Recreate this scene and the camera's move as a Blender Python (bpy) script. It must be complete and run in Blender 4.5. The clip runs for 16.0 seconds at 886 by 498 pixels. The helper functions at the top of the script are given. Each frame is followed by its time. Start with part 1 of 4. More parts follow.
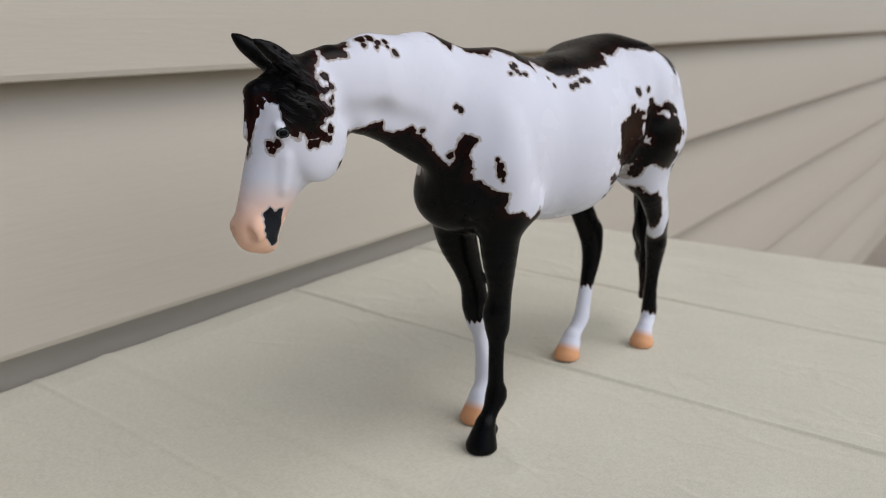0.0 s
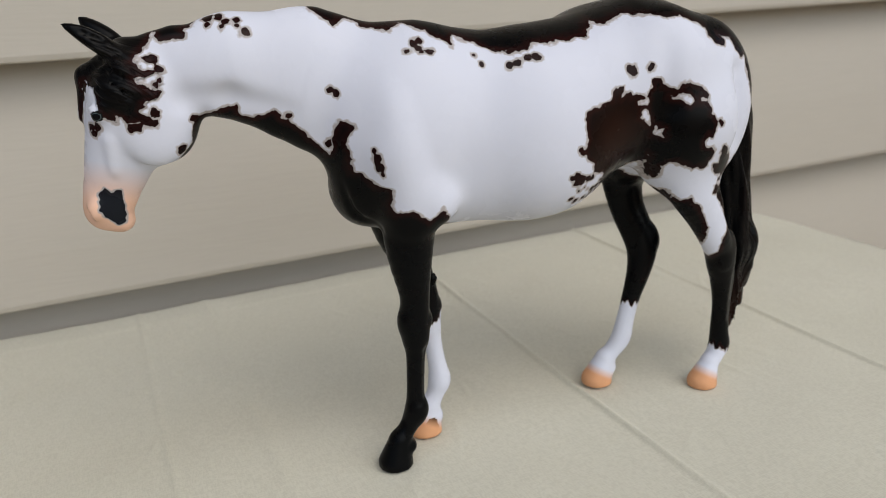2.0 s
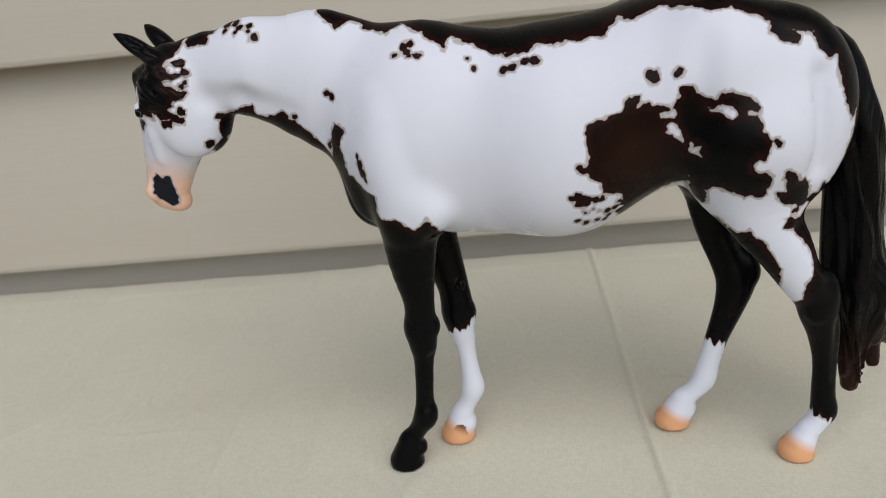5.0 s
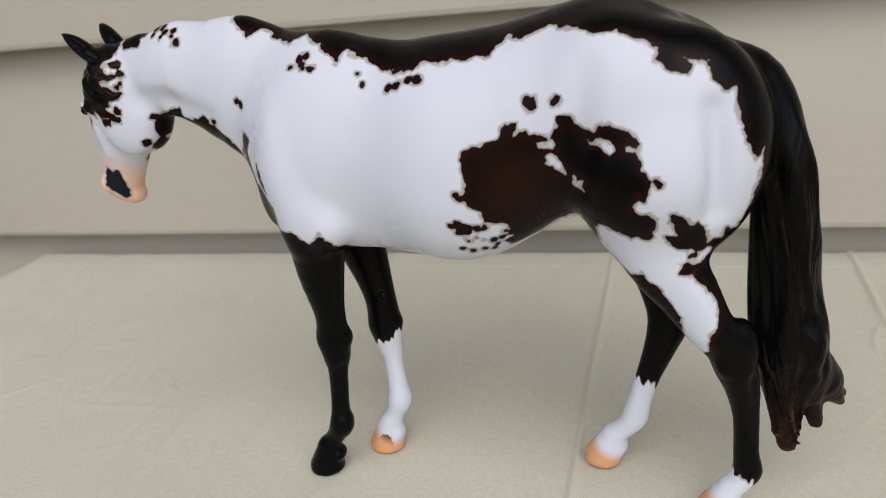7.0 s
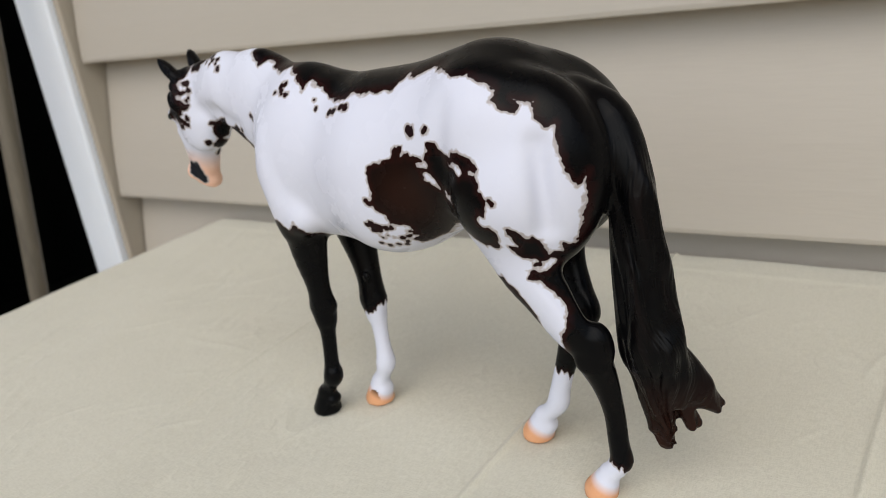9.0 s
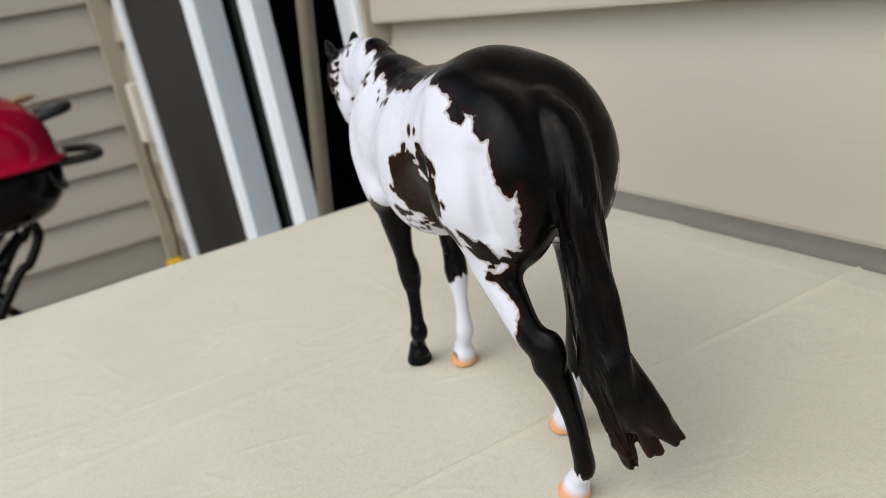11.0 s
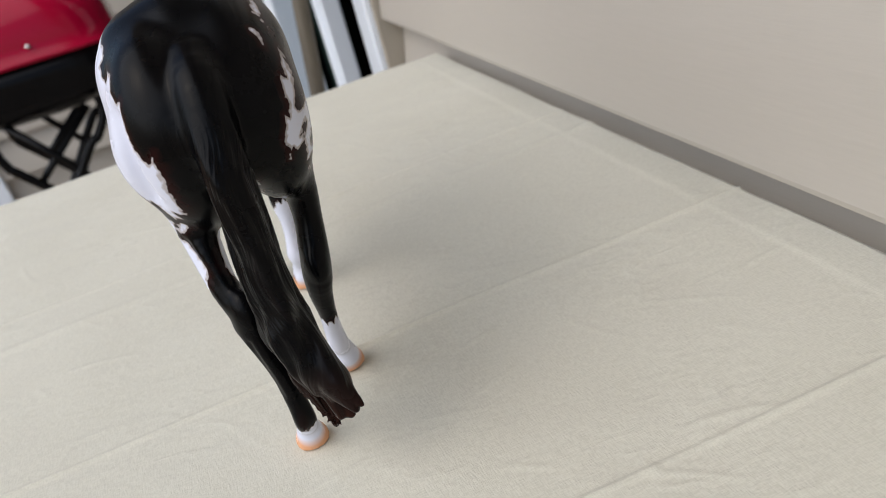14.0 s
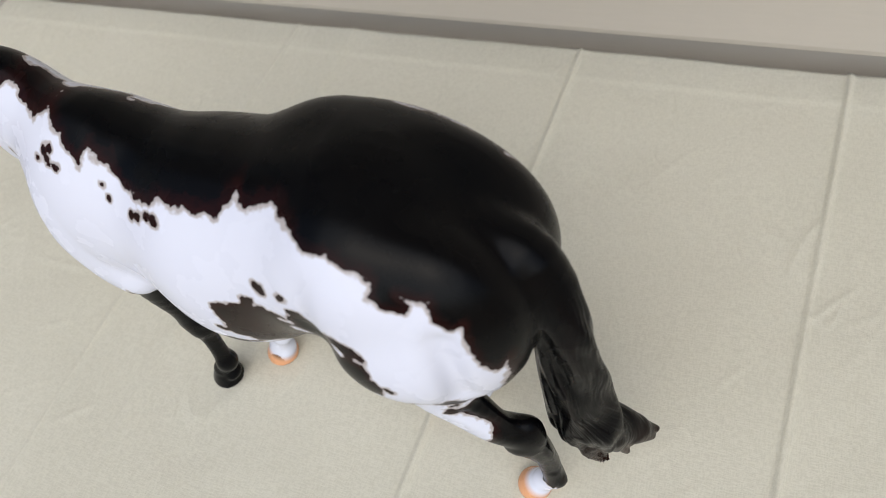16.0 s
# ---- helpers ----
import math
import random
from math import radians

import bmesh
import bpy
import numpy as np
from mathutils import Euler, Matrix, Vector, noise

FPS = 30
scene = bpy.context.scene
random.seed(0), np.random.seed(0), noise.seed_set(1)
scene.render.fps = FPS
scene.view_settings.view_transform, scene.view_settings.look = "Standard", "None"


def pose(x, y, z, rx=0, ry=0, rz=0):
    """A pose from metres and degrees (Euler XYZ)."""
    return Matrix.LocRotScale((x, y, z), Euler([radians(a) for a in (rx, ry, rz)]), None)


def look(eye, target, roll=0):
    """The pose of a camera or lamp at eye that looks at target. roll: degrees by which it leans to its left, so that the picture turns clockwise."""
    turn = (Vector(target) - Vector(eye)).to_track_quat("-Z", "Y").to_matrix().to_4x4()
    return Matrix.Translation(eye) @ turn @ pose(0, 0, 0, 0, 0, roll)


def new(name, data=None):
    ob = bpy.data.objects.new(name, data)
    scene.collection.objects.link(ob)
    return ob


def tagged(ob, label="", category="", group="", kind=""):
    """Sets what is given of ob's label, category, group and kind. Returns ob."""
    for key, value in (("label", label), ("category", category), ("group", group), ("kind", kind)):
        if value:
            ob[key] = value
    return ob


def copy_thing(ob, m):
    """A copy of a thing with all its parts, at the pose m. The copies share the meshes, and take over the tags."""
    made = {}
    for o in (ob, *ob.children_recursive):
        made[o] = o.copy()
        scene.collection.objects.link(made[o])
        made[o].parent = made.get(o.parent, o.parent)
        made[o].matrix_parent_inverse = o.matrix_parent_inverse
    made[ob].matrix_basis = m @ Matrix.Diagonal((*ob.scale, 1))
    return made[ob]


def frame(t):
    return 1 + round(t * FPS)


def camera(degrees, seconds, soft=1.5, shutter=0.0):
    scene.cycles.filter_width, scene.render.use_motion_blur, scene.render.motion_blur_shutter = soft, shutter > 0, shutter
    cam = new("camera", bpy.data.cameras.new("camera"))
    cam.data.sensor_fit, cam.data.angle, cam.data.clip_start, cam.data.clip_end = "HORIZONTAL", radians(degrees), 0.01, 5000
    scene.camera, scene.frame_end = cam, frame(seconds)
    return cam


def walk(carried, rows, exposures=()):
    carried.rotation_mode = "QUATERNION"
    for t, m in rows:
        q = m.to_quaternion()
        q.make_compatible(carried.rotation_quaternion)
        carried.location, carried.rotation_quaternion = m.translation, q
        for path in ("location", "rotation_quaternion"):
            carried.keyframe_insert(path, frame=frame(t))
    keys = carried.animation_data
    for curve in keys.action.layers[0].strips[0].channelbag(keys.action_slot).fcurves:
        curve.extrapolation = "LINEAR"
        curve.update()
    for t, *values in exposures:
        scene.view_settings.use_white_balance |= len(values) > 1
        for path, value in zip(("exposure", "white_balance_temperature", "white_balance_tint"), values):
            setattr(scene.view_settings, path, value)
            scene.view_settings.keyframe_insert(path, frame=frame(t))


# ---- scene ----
cam = camera(59.59, 16.0, 0.5)
# seconds, x, y, z, then the turn in degrees (Euler XYZ); the table's top is z = 0
PATH = [
    (0, -0.0051, -0.0034, 0.1928, 74.46, 1.13, -52.71),
    (0.5, 0.0358, -0.0332, 0.1953, 73.69, 2.02, -45.96),
    (1, 0.0894, -0.0666, 0.1966, 73.09, 2.67, -39.23),
    (1.5, 0.1276, -0.0832, 0.1952, 72.62, 3.18, -30.75),
    (2, 0.1715, -0.0942, 0.1917, 72.44, 3.11, -24.89),
    (2.5, 0.2166, -0.0948, 0.1855, 72.44, 4.21, -18.44),
    (3, 0.2521, -0.0980, 0.1800, 71.77, 4.88, -13.33),
    (3.5, 0.2674, -0.0935, 0.1951, 71.13, 4.69, -11.22),
    (4, 0.2779, -0.1087, 0.1938, 71.18, 4.21, -6.99),
    (6.5, 0.3833, -0.0840, 0.2073, 70.21, 6.87, 11.67),
    (7, 0.4037, -0.0777, 0.2064, 69.47, 5.42, 13.58),
    (7.5, 0.4292, -0.0954, 0.2142, 68.75, 5.01, 17.24),
    (8, 0.4677, -0.0969, 0.2179, 69.04, 6.08, 20.50),
    (8.5, 0.5073, -0.0892, 0.2187, 69.61, 7.08, 25.73),
    (11, 0.6617, 0.0179, 0.2245, 69.85, 10.06, 59.70),
    (11.5, 0.6899, 0.0601, 0.2116, 70.45, 11.30, 66.45),
    (12, 0.6958, 0.0918, 0.2045, 70.11, 12.28, 73.10),
    (12.5, 0.6967, 0.1490, 0.1996, 69.85, 12.89, 79.03),
    (13, 0.6980, 0.1762, 0.1931, 69.74, 13.39, 82.90),
    (13.5, 0.7093, 0.1945, 0.1899, 67.03, 13.61, 80.59),
    (14, 0.7082, 0.1813, 0.2207, 60.68, 13.51, 67.74),
    (14.5, 0.6428, 0.1559, 0.2438, 55.49, 14.99, 56.40),
    (15, 0.5906, 0.1299, 0.2736, 48.93, 16.86, 43.12),
    (15.5, 0.5304, 0.0818, 0.3083, 42.76, 14.28, 29.63),
    (16, 0.4862, 0.0789, 0.3301, 35.53, 10.41, 19.86),
]
EXPOSURES = [(0.0, 0.03, 6300, 8), (3.0, 0.0, 6450, 5), (4.0, 0.0, 6430, 5), (7.0, 0.04, 6430, 6), (8.5, 0.12, 6420, 7), (11.0, 0.34, 6450, 6), (12.0, 0.41, 6300, 9), (13.0, 0.41, 6230, 9), (14.0, 0.34, 6150, 9), (14.5, 0.40, 6100, 11), (15.5, 0.32, 6130, 9), (16.0, 0.28, 6270, 7)]
walk(cam, [(t, pose(x, y, z, rx, ry, rz)) for t, x, y, z, rx, ry, rz in PATH], EXPOSURES)

# focus on the figurine, a small lens opening
cam.data.dof.use_dof = True
cam.data.dof.focus_distance = 0.29
cam.data.dof.aperture_fstop = 14.0

# ---- light: a veiled sky, brightest on the open side of the house ----
SUN_TURN = radians(162.0)
SUN_HEIGHT = radians(50.0)
world = bpy.data.worlds.new("sky")
scene.world = world
world.use_nodes = True
wn = world.node_tree.nodes
wl = world.node_tree.links
sky = wn.new("ShaderNodeTexSky")
sky.sky_type = "NISHITA"
sky.sun_disc = False
sky.sun_elevation = SUN_HEIGHT
sky.sun_rotation = SUN_TURN
sky.dust_density = 3.0
wl.new(sky.outputs[0], wn["Background"].inputs[0])
wn["Background"].inputs[1].default_value = 0.115
sun_data = bpy.data.lights.new("sun", "SUN")
sun_data.energy = 1.65
sun_data.angle = radians(90.0)
sun_data.color = (1.0, 0.97, 0.94)
sun = new("sun", sun_data)
sun.matrix_world = look((math.sin(SUN_TURN) * 5, math.cos(SUN_TURN) * 5, 5 * math.tan(SUN_HEIGHT)), (0, 0, 0))

GROUND = -0.72      # lawn and patio below the table's top
WALL = 0.4386       # face of the lap edges of the long wall
LAP = 0.152         # height of one siding course
FIRST_LAP = 0.0198  # height of a lap edge on both walls
SIDE = -2.56        # face of the lap edges of the return wall


# ---- materials ----
def material(name, rough=0.6, metal=0.0):
    m = bpy.data.materials.new(name)
    m.use_nodes = True
    b = m.node_tree.nodes["Principled BSDF"]
    b.inputs["Roughness"].default_value = rough
    b.inputs["Metallic"].default_value = metal
    return m, m.node_tree.nodes, m.node_tree.links, b


def coords(nodes, links, scale=(1, 1, 1), which="Object"):
    c = nodes.new("ShaderNodeTexCoord")
    mp = nodes.new("ShaderNodeMapping")
    mp.inputs["Scale"].default_value = scale
    links.new(c.outputs[which], mp.inputs["Vector"])
    return mp.outputs[0]


def noise_tex(nodes, links, vec, scale, detail=4.0, rough=0.55):
    n = nodes.new("ShaderNodeTexNoise")
    n.inputs["Scale"].default_value = scale
    n.inputs["Detail"].default_value = detail
    n.inputs["Roughness"].default_value = rough
    links.new(vec, n.inputs["Vector"])
    return n.outputs["Fac"]


def ramp(nodes, links, fac, stops):
    r = nodes.new("ShaderNodeValToRGB")
    while len(r.color_ramp.elements) < len(stops):
        r.color_ramp.elements.new(0.5)
    for e, (p, c) in zip(r.color_ramp.elements, stops):
        e.position = p
        e.color = (*c, 1) if len(c) == 3 else c
    links.new(fac, r.inputs[0])
    return r.outputs[0]


def math_node(nodes, links, op, a, b=None, clamp=False):
    n = nodes.new("ShaderNodeMath")
    n.operation = op
    n.use_clamp = clamp
    for i, v in enumerate((a, b)):
        if v is None:
            continue
        if isinstance(v, (int, float)):
            n.inputs[i].default_value = v
        else:
            links.new(v, n.inputs[i])
    return n.outputs[0]


def mix(nodes, links, fac, a, b, blend="MIX"):
    n = nodes.new("ShaderNodeMix")
    n.data_type = "RGBA"
    n.blend_type = blend
    if isinstance(fac, (int, float)):
        n.inputs[0].default_value = fac
    else:
        links.new(fac, n.inputs[0])
    for i, v in ((6, a), (7, b)):
        if isinstance(v, tuple):
            n.inputs[i].default_value = (*v, 1)
        else:
            links.new(v, n.inputs[i])
    return n.outputs[2]


def bump(nodes, links, b, height, strength=0.3, distance=0.001):
    n = nodes.new("ShaderNodeBump")
    n.inputs["Strength"].default_value = strength
    n.inputs["Distance"].default_value = distance
    links.new(height, n.inputs["Height"])
    links.new(n.outputs[0], b.inputs["Normal"])
    return n


def mottled(name, dark, light, rough=0.6, scale=8.0, fine=120.0, stretch=(1, 1, 1), strength=0.2, distance=0.001, metal=0.0):
    """Two tones at two scales with a fine relief."""
    m, nodes, links, b = material(name, rough, metal)
    vec = coords(nodes, links, stretch)
    big = noise_tex(nodes, links, vec, scale)
    small = noise_tex(nodes, links, vec, fine, 3.0)
    both = math_node(nodes, links, "ADD", math_node(nodes, links, "MULTIPLY", big, 0.65), math_node(nodes, links, "MULTIPLY", small, 0.35))
    links.new(ramp(nodes, links, both, [(0.3, dark), (0.7, light)]), b.inputs["Base Color"])
    bump(nodes, links, b, small, strength, distance)
    return m


vinyl = mottled("vinyl", (0.408, 0.374, 0.322), (0.440, 0.404, 0.349), 0.5, 1.5, 60.0, (0.7, 0.7, 8), 0.2, 0.0007)
vinyl_trim = mottled("vinyl_trim", (0.35, 0.31, 0.25), (0.41, 0.365, 0.295), 0.5, 3.0, 90.0, (1, 1, 0.2), 0.1)
white_vinyl = mottled("white_vinyl", (0.76, 0.81, 0.87), (0.82, 0.87, 0.93), 0.35, 2.0, 80.0, (1, 1, 0.3), 0.06)
# white vinyl turned away from the light, the shade put into its colour
shaded_vinyl = mottled("shaded_vinyl", (0.46, 0.52, 0.58), (0.52, 0.58, 0.64), 0.4, 2.0, 80.0, (1, 1, 0.3), 0.06)
# darkness of the gap between the door stiles, put into a green-black colour
dark_gap = mottled("dark_gap", (0.008, 0.018, 0.014), (0.014, 0.026, 0.021), 0.9, 5.0)
dark_gap.node_tree.nodes["Principled BSDF"].inputs["Specular IOR Level"].default_value = 0.1
screen_mesh = mottled("screen_mesh", (0.020, 0.020, 0.019), (0.034, 0.034, 0.033), 0.75, 1.2, 300.0, (1, 1, 0.4), 0.3)
screen_mesh.node_tree.nodes["Principled BSDF"].inputs["Specular IOR Level"].default_value = 0.12
dark_wood = mottled("dark_wood", (0.075, 0.064, 0.046), (0.165, 0.142, 0.105), 0.6, 6.0, 60.0, (8, 8, 0.6), 0.3)
# indoor shade put into the colour of the room's walls
room_shade = mottled("room_shade", (0.006, 0.007, 0.006), (0.012, 0.013, 0.012), 0.95, 1.0)
black_paint = mottled("black_paint", (0.003, 0.003, 0.0034), (0.006, 0.006, 0.0065), 0.2, 6.0, 150.0, (1, 1, 1), 0.08)
black_paint.node_tree.nodes["Principled BSDF"].inputs["Specular IOR Level"].default_value = 0.12
black_plastic = mottled("black_plastic", (0.012, 0.012, 0.012), (0.025, 0.025, 0.025), 0.5, 9.0, 200.0)
red_enamel = mottled("red_enamel", (0.30, 0.002, 0.022), (0.37, 0.004, 0.032), 0.1, 4.0, 150.0, (1, 1, 1), 0.05)
red_enamel.node_tree.nodes["Principled BSDF"].inputs["Specular IOR Level"].default_value = 0.22
chrome = mottled("chrome", (0.55, 0.55, 0.55), (0.7, 0.7, 0.7), 0.25, 20.0, 200.0, (1, 1, 1), 0.05, 0.001, 1.0)
cream_plastic = mottled("cream_plastic", (0.62, 0.6, 0.52), (0.7, 0.68, 0.6), 0.45, 12.0)
yellow_plastic = mottled("yellow_plastic", (0.55, 0.36, 0.01), (0.72, 0.5, 0.02), 0.4, 20.0)
brown_rubber = mottled("brown_rubber", (0.06, 0.04, 0.02), (0.13, 0.085, 0.035), 0.6, 20.0)
concrete = mottled("concrete", (0.24, 0.21, 0.175), (0.34, 0.3, 0.25), 0.9, 4.0, 90.0, (1, 1, 1), 0.4, 0.002)
bark = mottled("bark", (0.14, 0.12, 0.105), (0.26, 0.225, 0.2), 0.9, 3.0, 30.0, (6, 6, 0.5), 0.5, 0.02)


def leaf_material(name, a, b2):
    m, nodes, links, b = material(name, 0.7)
    g = nodes.new("ShaderNodeNewGeometry")
    links.new(ramp(nodes, links, g.outputs["Random Per Island"], [(0.0, a), (1.0, b2)]), b.inputs["Base Color"])
    return m


leaves_gold = leaf_material("leaves_gold", (0.5, 0.23, 0.03), (0.72, 0.42, 0.09))
leaves_yellow = leaf_material("leaves_yellow", (0.5, 0.36, 0.03), (0.7, 0.52, 0.08))
leaves_green = leaf_material("leaves_green", (0.30, 0.19, 0.035), (0.48, 0.33, 0.07))
leaves_brown = leaf_material("leaves_brown", (0.24, 0.17, 0.1), (0.4, 0.31, 0.21))
litter = leaf_material("litter", (0.26, 0.075, 0.05), (0.54, 0.36, 0.20))
straw = leaf_material("straw", (0.34, 0.24, 0.13), (0.56, 0.43, 0.26))


def cloth_material():
    m, nodes, links, b = material("cream_cotton", 0.9)
    vec = coords(nodes, links)
    big = noise_tex(nodes, links, vec, 7.0, 5.0)
    fine = noise_tex(nodes, links, vec, 260.0, 3.0)
    col = ramp(nodes, links, big, [(0.3, (0.57, 0.55, 0.46)), (0.7, (0.62, 0.60, 0.51))])
    col = mix(nodes, links, math_node(nodes, links, "MULTIPLY", fine, 0.22), col, (0.45, 0.435, 0.35))
    # fine uneven threads both ways
    warp = noise_tex(nodes, links, coords(nodes, links, (1, 0.22, 1)), 1500.0, 2.0)
    weft = noise_tex(nodes, links, coords(nodes, links, (0.22, 1, 1)), 1500.0, 2.0)
    h = math_node(nodes, links, "ADD", warp, weft)
    slub = ramp(nodes, links, math_node(nodes, links, "MULTIPLY", h, 0.5), [(0.42, (0.945, 0.942, 0.932)), (0.56, (1.04, 1.04, 1.04))])
    shade = nodes.new("ShaderNodeMixRGB")
    shade.blend_type = "MULTIPLY"
    shade.inputs[0].default_value = 1.0
    links.new(col, shade.inputs[1])
    links.new(slub, shade.inputs[2])
    links.new(shade.outputs[0], b.inputs["Base Color"])
    weave = bump(nodes, links, b, h, 0.55, 0.00024)
    # small pressed wrinkles
    lines = None
    for scale, amount in ((16.0, 1.0), (45.0, 0.45)):
        n = noise_tex(nodes, links, coords(nodes, links, (1.0, 0.55, 1)), scale, 2.0, 0.5)
        d = math_node(nodes, links, "ABSOLUTE", math_node(nodes, links, "SUBTRACT", n, 0.5))
        d = math_node(nodes, links, "MULTIPLY", math_node(nodes, links, "MULTIPLY", d, 16.0, True), -amount)
        lines = d if lines is None else math_node(nodes, links, "ADD", lines, d)
    thin = ramp(nodes, links, noise_tex(nodes, links, vec, 9.0, 2.0), [(0.42, (0, 0, 0)), (0.62, (1, 1, 1))])
    folds = bump(nodes, links, b, math_node(nodes, links, "MULTIPLY", lines, thin), 0.6, 0.0008)
    links.new(weave.outputs[0], folds.inputs["Normal"])
    b.inputs["Sheen Weight"].default_value = 0.15
    return m


cream_cotton = cloth_material()


def lawn_material():
    m, nodes, links, b = material("dry_lawn", 0.95)
    vec = coords(nodes, links)
    big = noise_tex(nodes, links, vec, 0.35, 4.0)
    mid = noise_tex(nodes, links, vec, 6.0, 5.0)
    fine = noise_tex(nodes, links, vec, 70.0, 3.0)
    a = ramp(nodes, links, mid, [(0.3, (0.26, 0.155, 0.075)), (0.5, (0.42, 0.285, 0.15)), (0.7, (0.53, 0.38, 0.21))])
    g = mix(nodes, links, ramp(nodes, links, big, [(0.45, (0, 0, 0)), (0.65, (0.5, 0.5, 0.5))]), a, (0.2, 0.16, 0.07))
    # strips of field: mown tan, a green verge, tan again, then a dark ploughed bank
    sep = nodes.new("ShaderNodeSeparateXYZ")
    links.new(vec, sep.inputs[0])
    along = math_node(nodes, links, "ADD", math_node(nodes, links, "MULTIPLY", sep.outputs[0], -0.94), math_node(nodes, links, "MULTIPLY", sep.outputs[1], -0.34))
    along = math_node(nodes, links, "ADD", along, math_node(nodes, links, "MULTIPLY", math_node(nodes, links, "SUBTRACT", big, 0.5), 3.0))
    along = math_node(nodes, links, "MULTIPLY", along, 0.025)
    strip = ramp(nodes, links, along, [(0.0, (0, 0, 0)), (0.30, (0, 0, 0)), (0.34, (0.7, 0.7, 0.7)), (0.41, (0.7, 0.7, 0.7)), (0.45, (0, 0, 0))])
    g = mix(nodes, links, strip, g, (0.19, 0.17, 0.085))
    bank = ramp(nodes, links, along, [(0.62, (0, 0, 0)), (0.68, (0.85, 0.85, 0.85))])
    g = mix(nodes, links, bank, g, (0.12, 0.085, 0.06))
    links.new(mix(nodes, links, math_node(nodes, links, "MULTIPLY", fine, 0.4), g, (0.1, 0.06, 0.03)), b.inputs["Base Color"])
    bump(nodes, links, b, math_node(nodes, links, "ADD", mid, fine), 0.8, 0.02)
    return m


dry_lawn = lawn_material()


# ---- builders ----
def part(name, bm, mat, parent=None, label="", smooth=False):
    me = bpy.data.meshes.new(name)
    bm.normal_update()
    bm.to_mesh(me)
    bm.free()
    if mat:
        me.materials.append(mat)
    if smooth:
        me.polygons.foreach_set("use_smooth", [True] * len(me.polygons))
    ob = new(name, me)
    if parent:
        ob.parent = parent
    if label:
        ob["label"] = label
    return ob


def box(x0, y0, z0, x1, y1, z1, bevel=0.0, segments=2, bm=None):
    own = bmesh.new()
    bmesh.ops.create_cube(own, size=1.0)
    bmesh.ops.scale(own, vec=(abs(x1 - x0), abs(y1 - y0), abs(z1 - z0)), verts=own.verts)
    bmesh.ops.translate(own, vec=((x0 + x1) / 2, (y0 + y1) / 2, (z0 + z1) / 2), verts=own.verts)
    if bevel:
        bmesh.ops.bevel(own, geom=own.edges[:], offset=bevel, segments=segments, affect="EDGES", profile=0.5)
    if bm is None:
        return own
    me = bpy.data.meshes.new("tmp")
    own.to_mesh(me)
    own.free()
    bm.from_mesh(me)
    bpy.data.meshes.remove(me)
    return bm


def tube(points, radius, sides=10, bm=None, taper=None):
    """A round bar along points; taper: the radius at each point."""
    bm = bm or bmesh.new()
    pts = [Vector(p) for p in points]
    rings = []
    side = None
    for i, p in enumerate(pts):
        d = (pts[min(i + 1, len(pts) - 1)] - pts[max(i - 1, 0)]).normalized()
        if side is None:
            side = d.cross(Vector((0.31, 0.17, 0.93))).normalized()
        side = (side - d * side.dot(d)).normalized()
        up = d.cross(side)
        r = taper[i] if taper else radius
        rings.append([bm.verts.new(p + (side * math.cos(a) + up * math.sin(a)) * r) for a in [k * math.tau / sides for k in range(sides)]])
    for a, b in zip(rings, rings[1:]):
        for k in range(sides):
            bm.faces.new((a[k], a[(k + 1) % sides], b[(k + 1) % sides], b[k]))
    bm.faces.new(rings[0][::-1])
    bm.faces.new(rings[-1])
    return bm


def bend(points, steps=8):
    """A smooth line through points (Catmull-Rom)."""
    p = [Vector(q) for q in points]
    p = [p[0] * 2 - p[1]] + p + [p[-1] * 2 - p[-2]]
    out = []
    for i in range(1, len(p) - 2):
        for k in range(steps):
            t = k / steps
            out.append(0.5 * ((2 * p[i]) + (p[i + 1] - p[i - 1]) * t + (2 * p[i - 1] - 5 * p[i] + 4 * p[i + 1] - p[i + 2]) * t * t + (3 * p[i] - p[i - 1] - 3 * p[i + 1] + p[i + 2]) * t ** 3))
    out.append(p[-2])
    return out


def empty(name, at=(0, 0, 0)):
    ob = new(name)
    ob.location = at
    ob.empty_display_size = 0.05
    return ob


# ---- ground ----
def build_ground():
    bm = bmesh.new()
    rings = [0.0, 1.5, 3, 5, 8, 12, 18, 26, 36, 50, 80, 140, 300, 900]
    n = 48
    prev = None
    for r in rings:
        if r == 0:
            prev = [bm.verts.new((-1.0, -1.5, GROUND - 0.03))]
            continue
        ring = []
        for k in range(n):
            a = k * math.tau / n
            x, y = -1.0 + r * math.cos(a), -1.5 + r * math.sin(a)
            far = max(0.0, r - 6)
            z = GROUND - 0.03 + 0.010 * far * (r < 60) + (0.54 if r >= 60 else 0) + 0.02 * noise.noise((x * 0.4, y * 0.4, 0)) * min(1.0, r / 6)
            ring.append(bm.verts.new((x, y, z)))
        if len(prev) == 1:
            for k in range(n):
                bm.faces.new((prev[0], ring[k], ring[(k + 1) % n]))
        else:
            for k in range(n):
                bm.faces.new((prev[k], ring[k], ring[(k + 1) % n], prev[(k + 1) % n]))
        prev = ring
    tagged(part("ground", bm, dry_lawn, smooth=True), "dry brown autumn lawn running out to a field", "lawn", kind="structure")
    tagged(part("pavement", box(SIDE, -0.62, GROUND - 0.1, 6.0, WALL + 0.1, GROUND, 0.006), concrete), "pale concrete patio slab under the table", "patio", kind="structure")


build_ground()


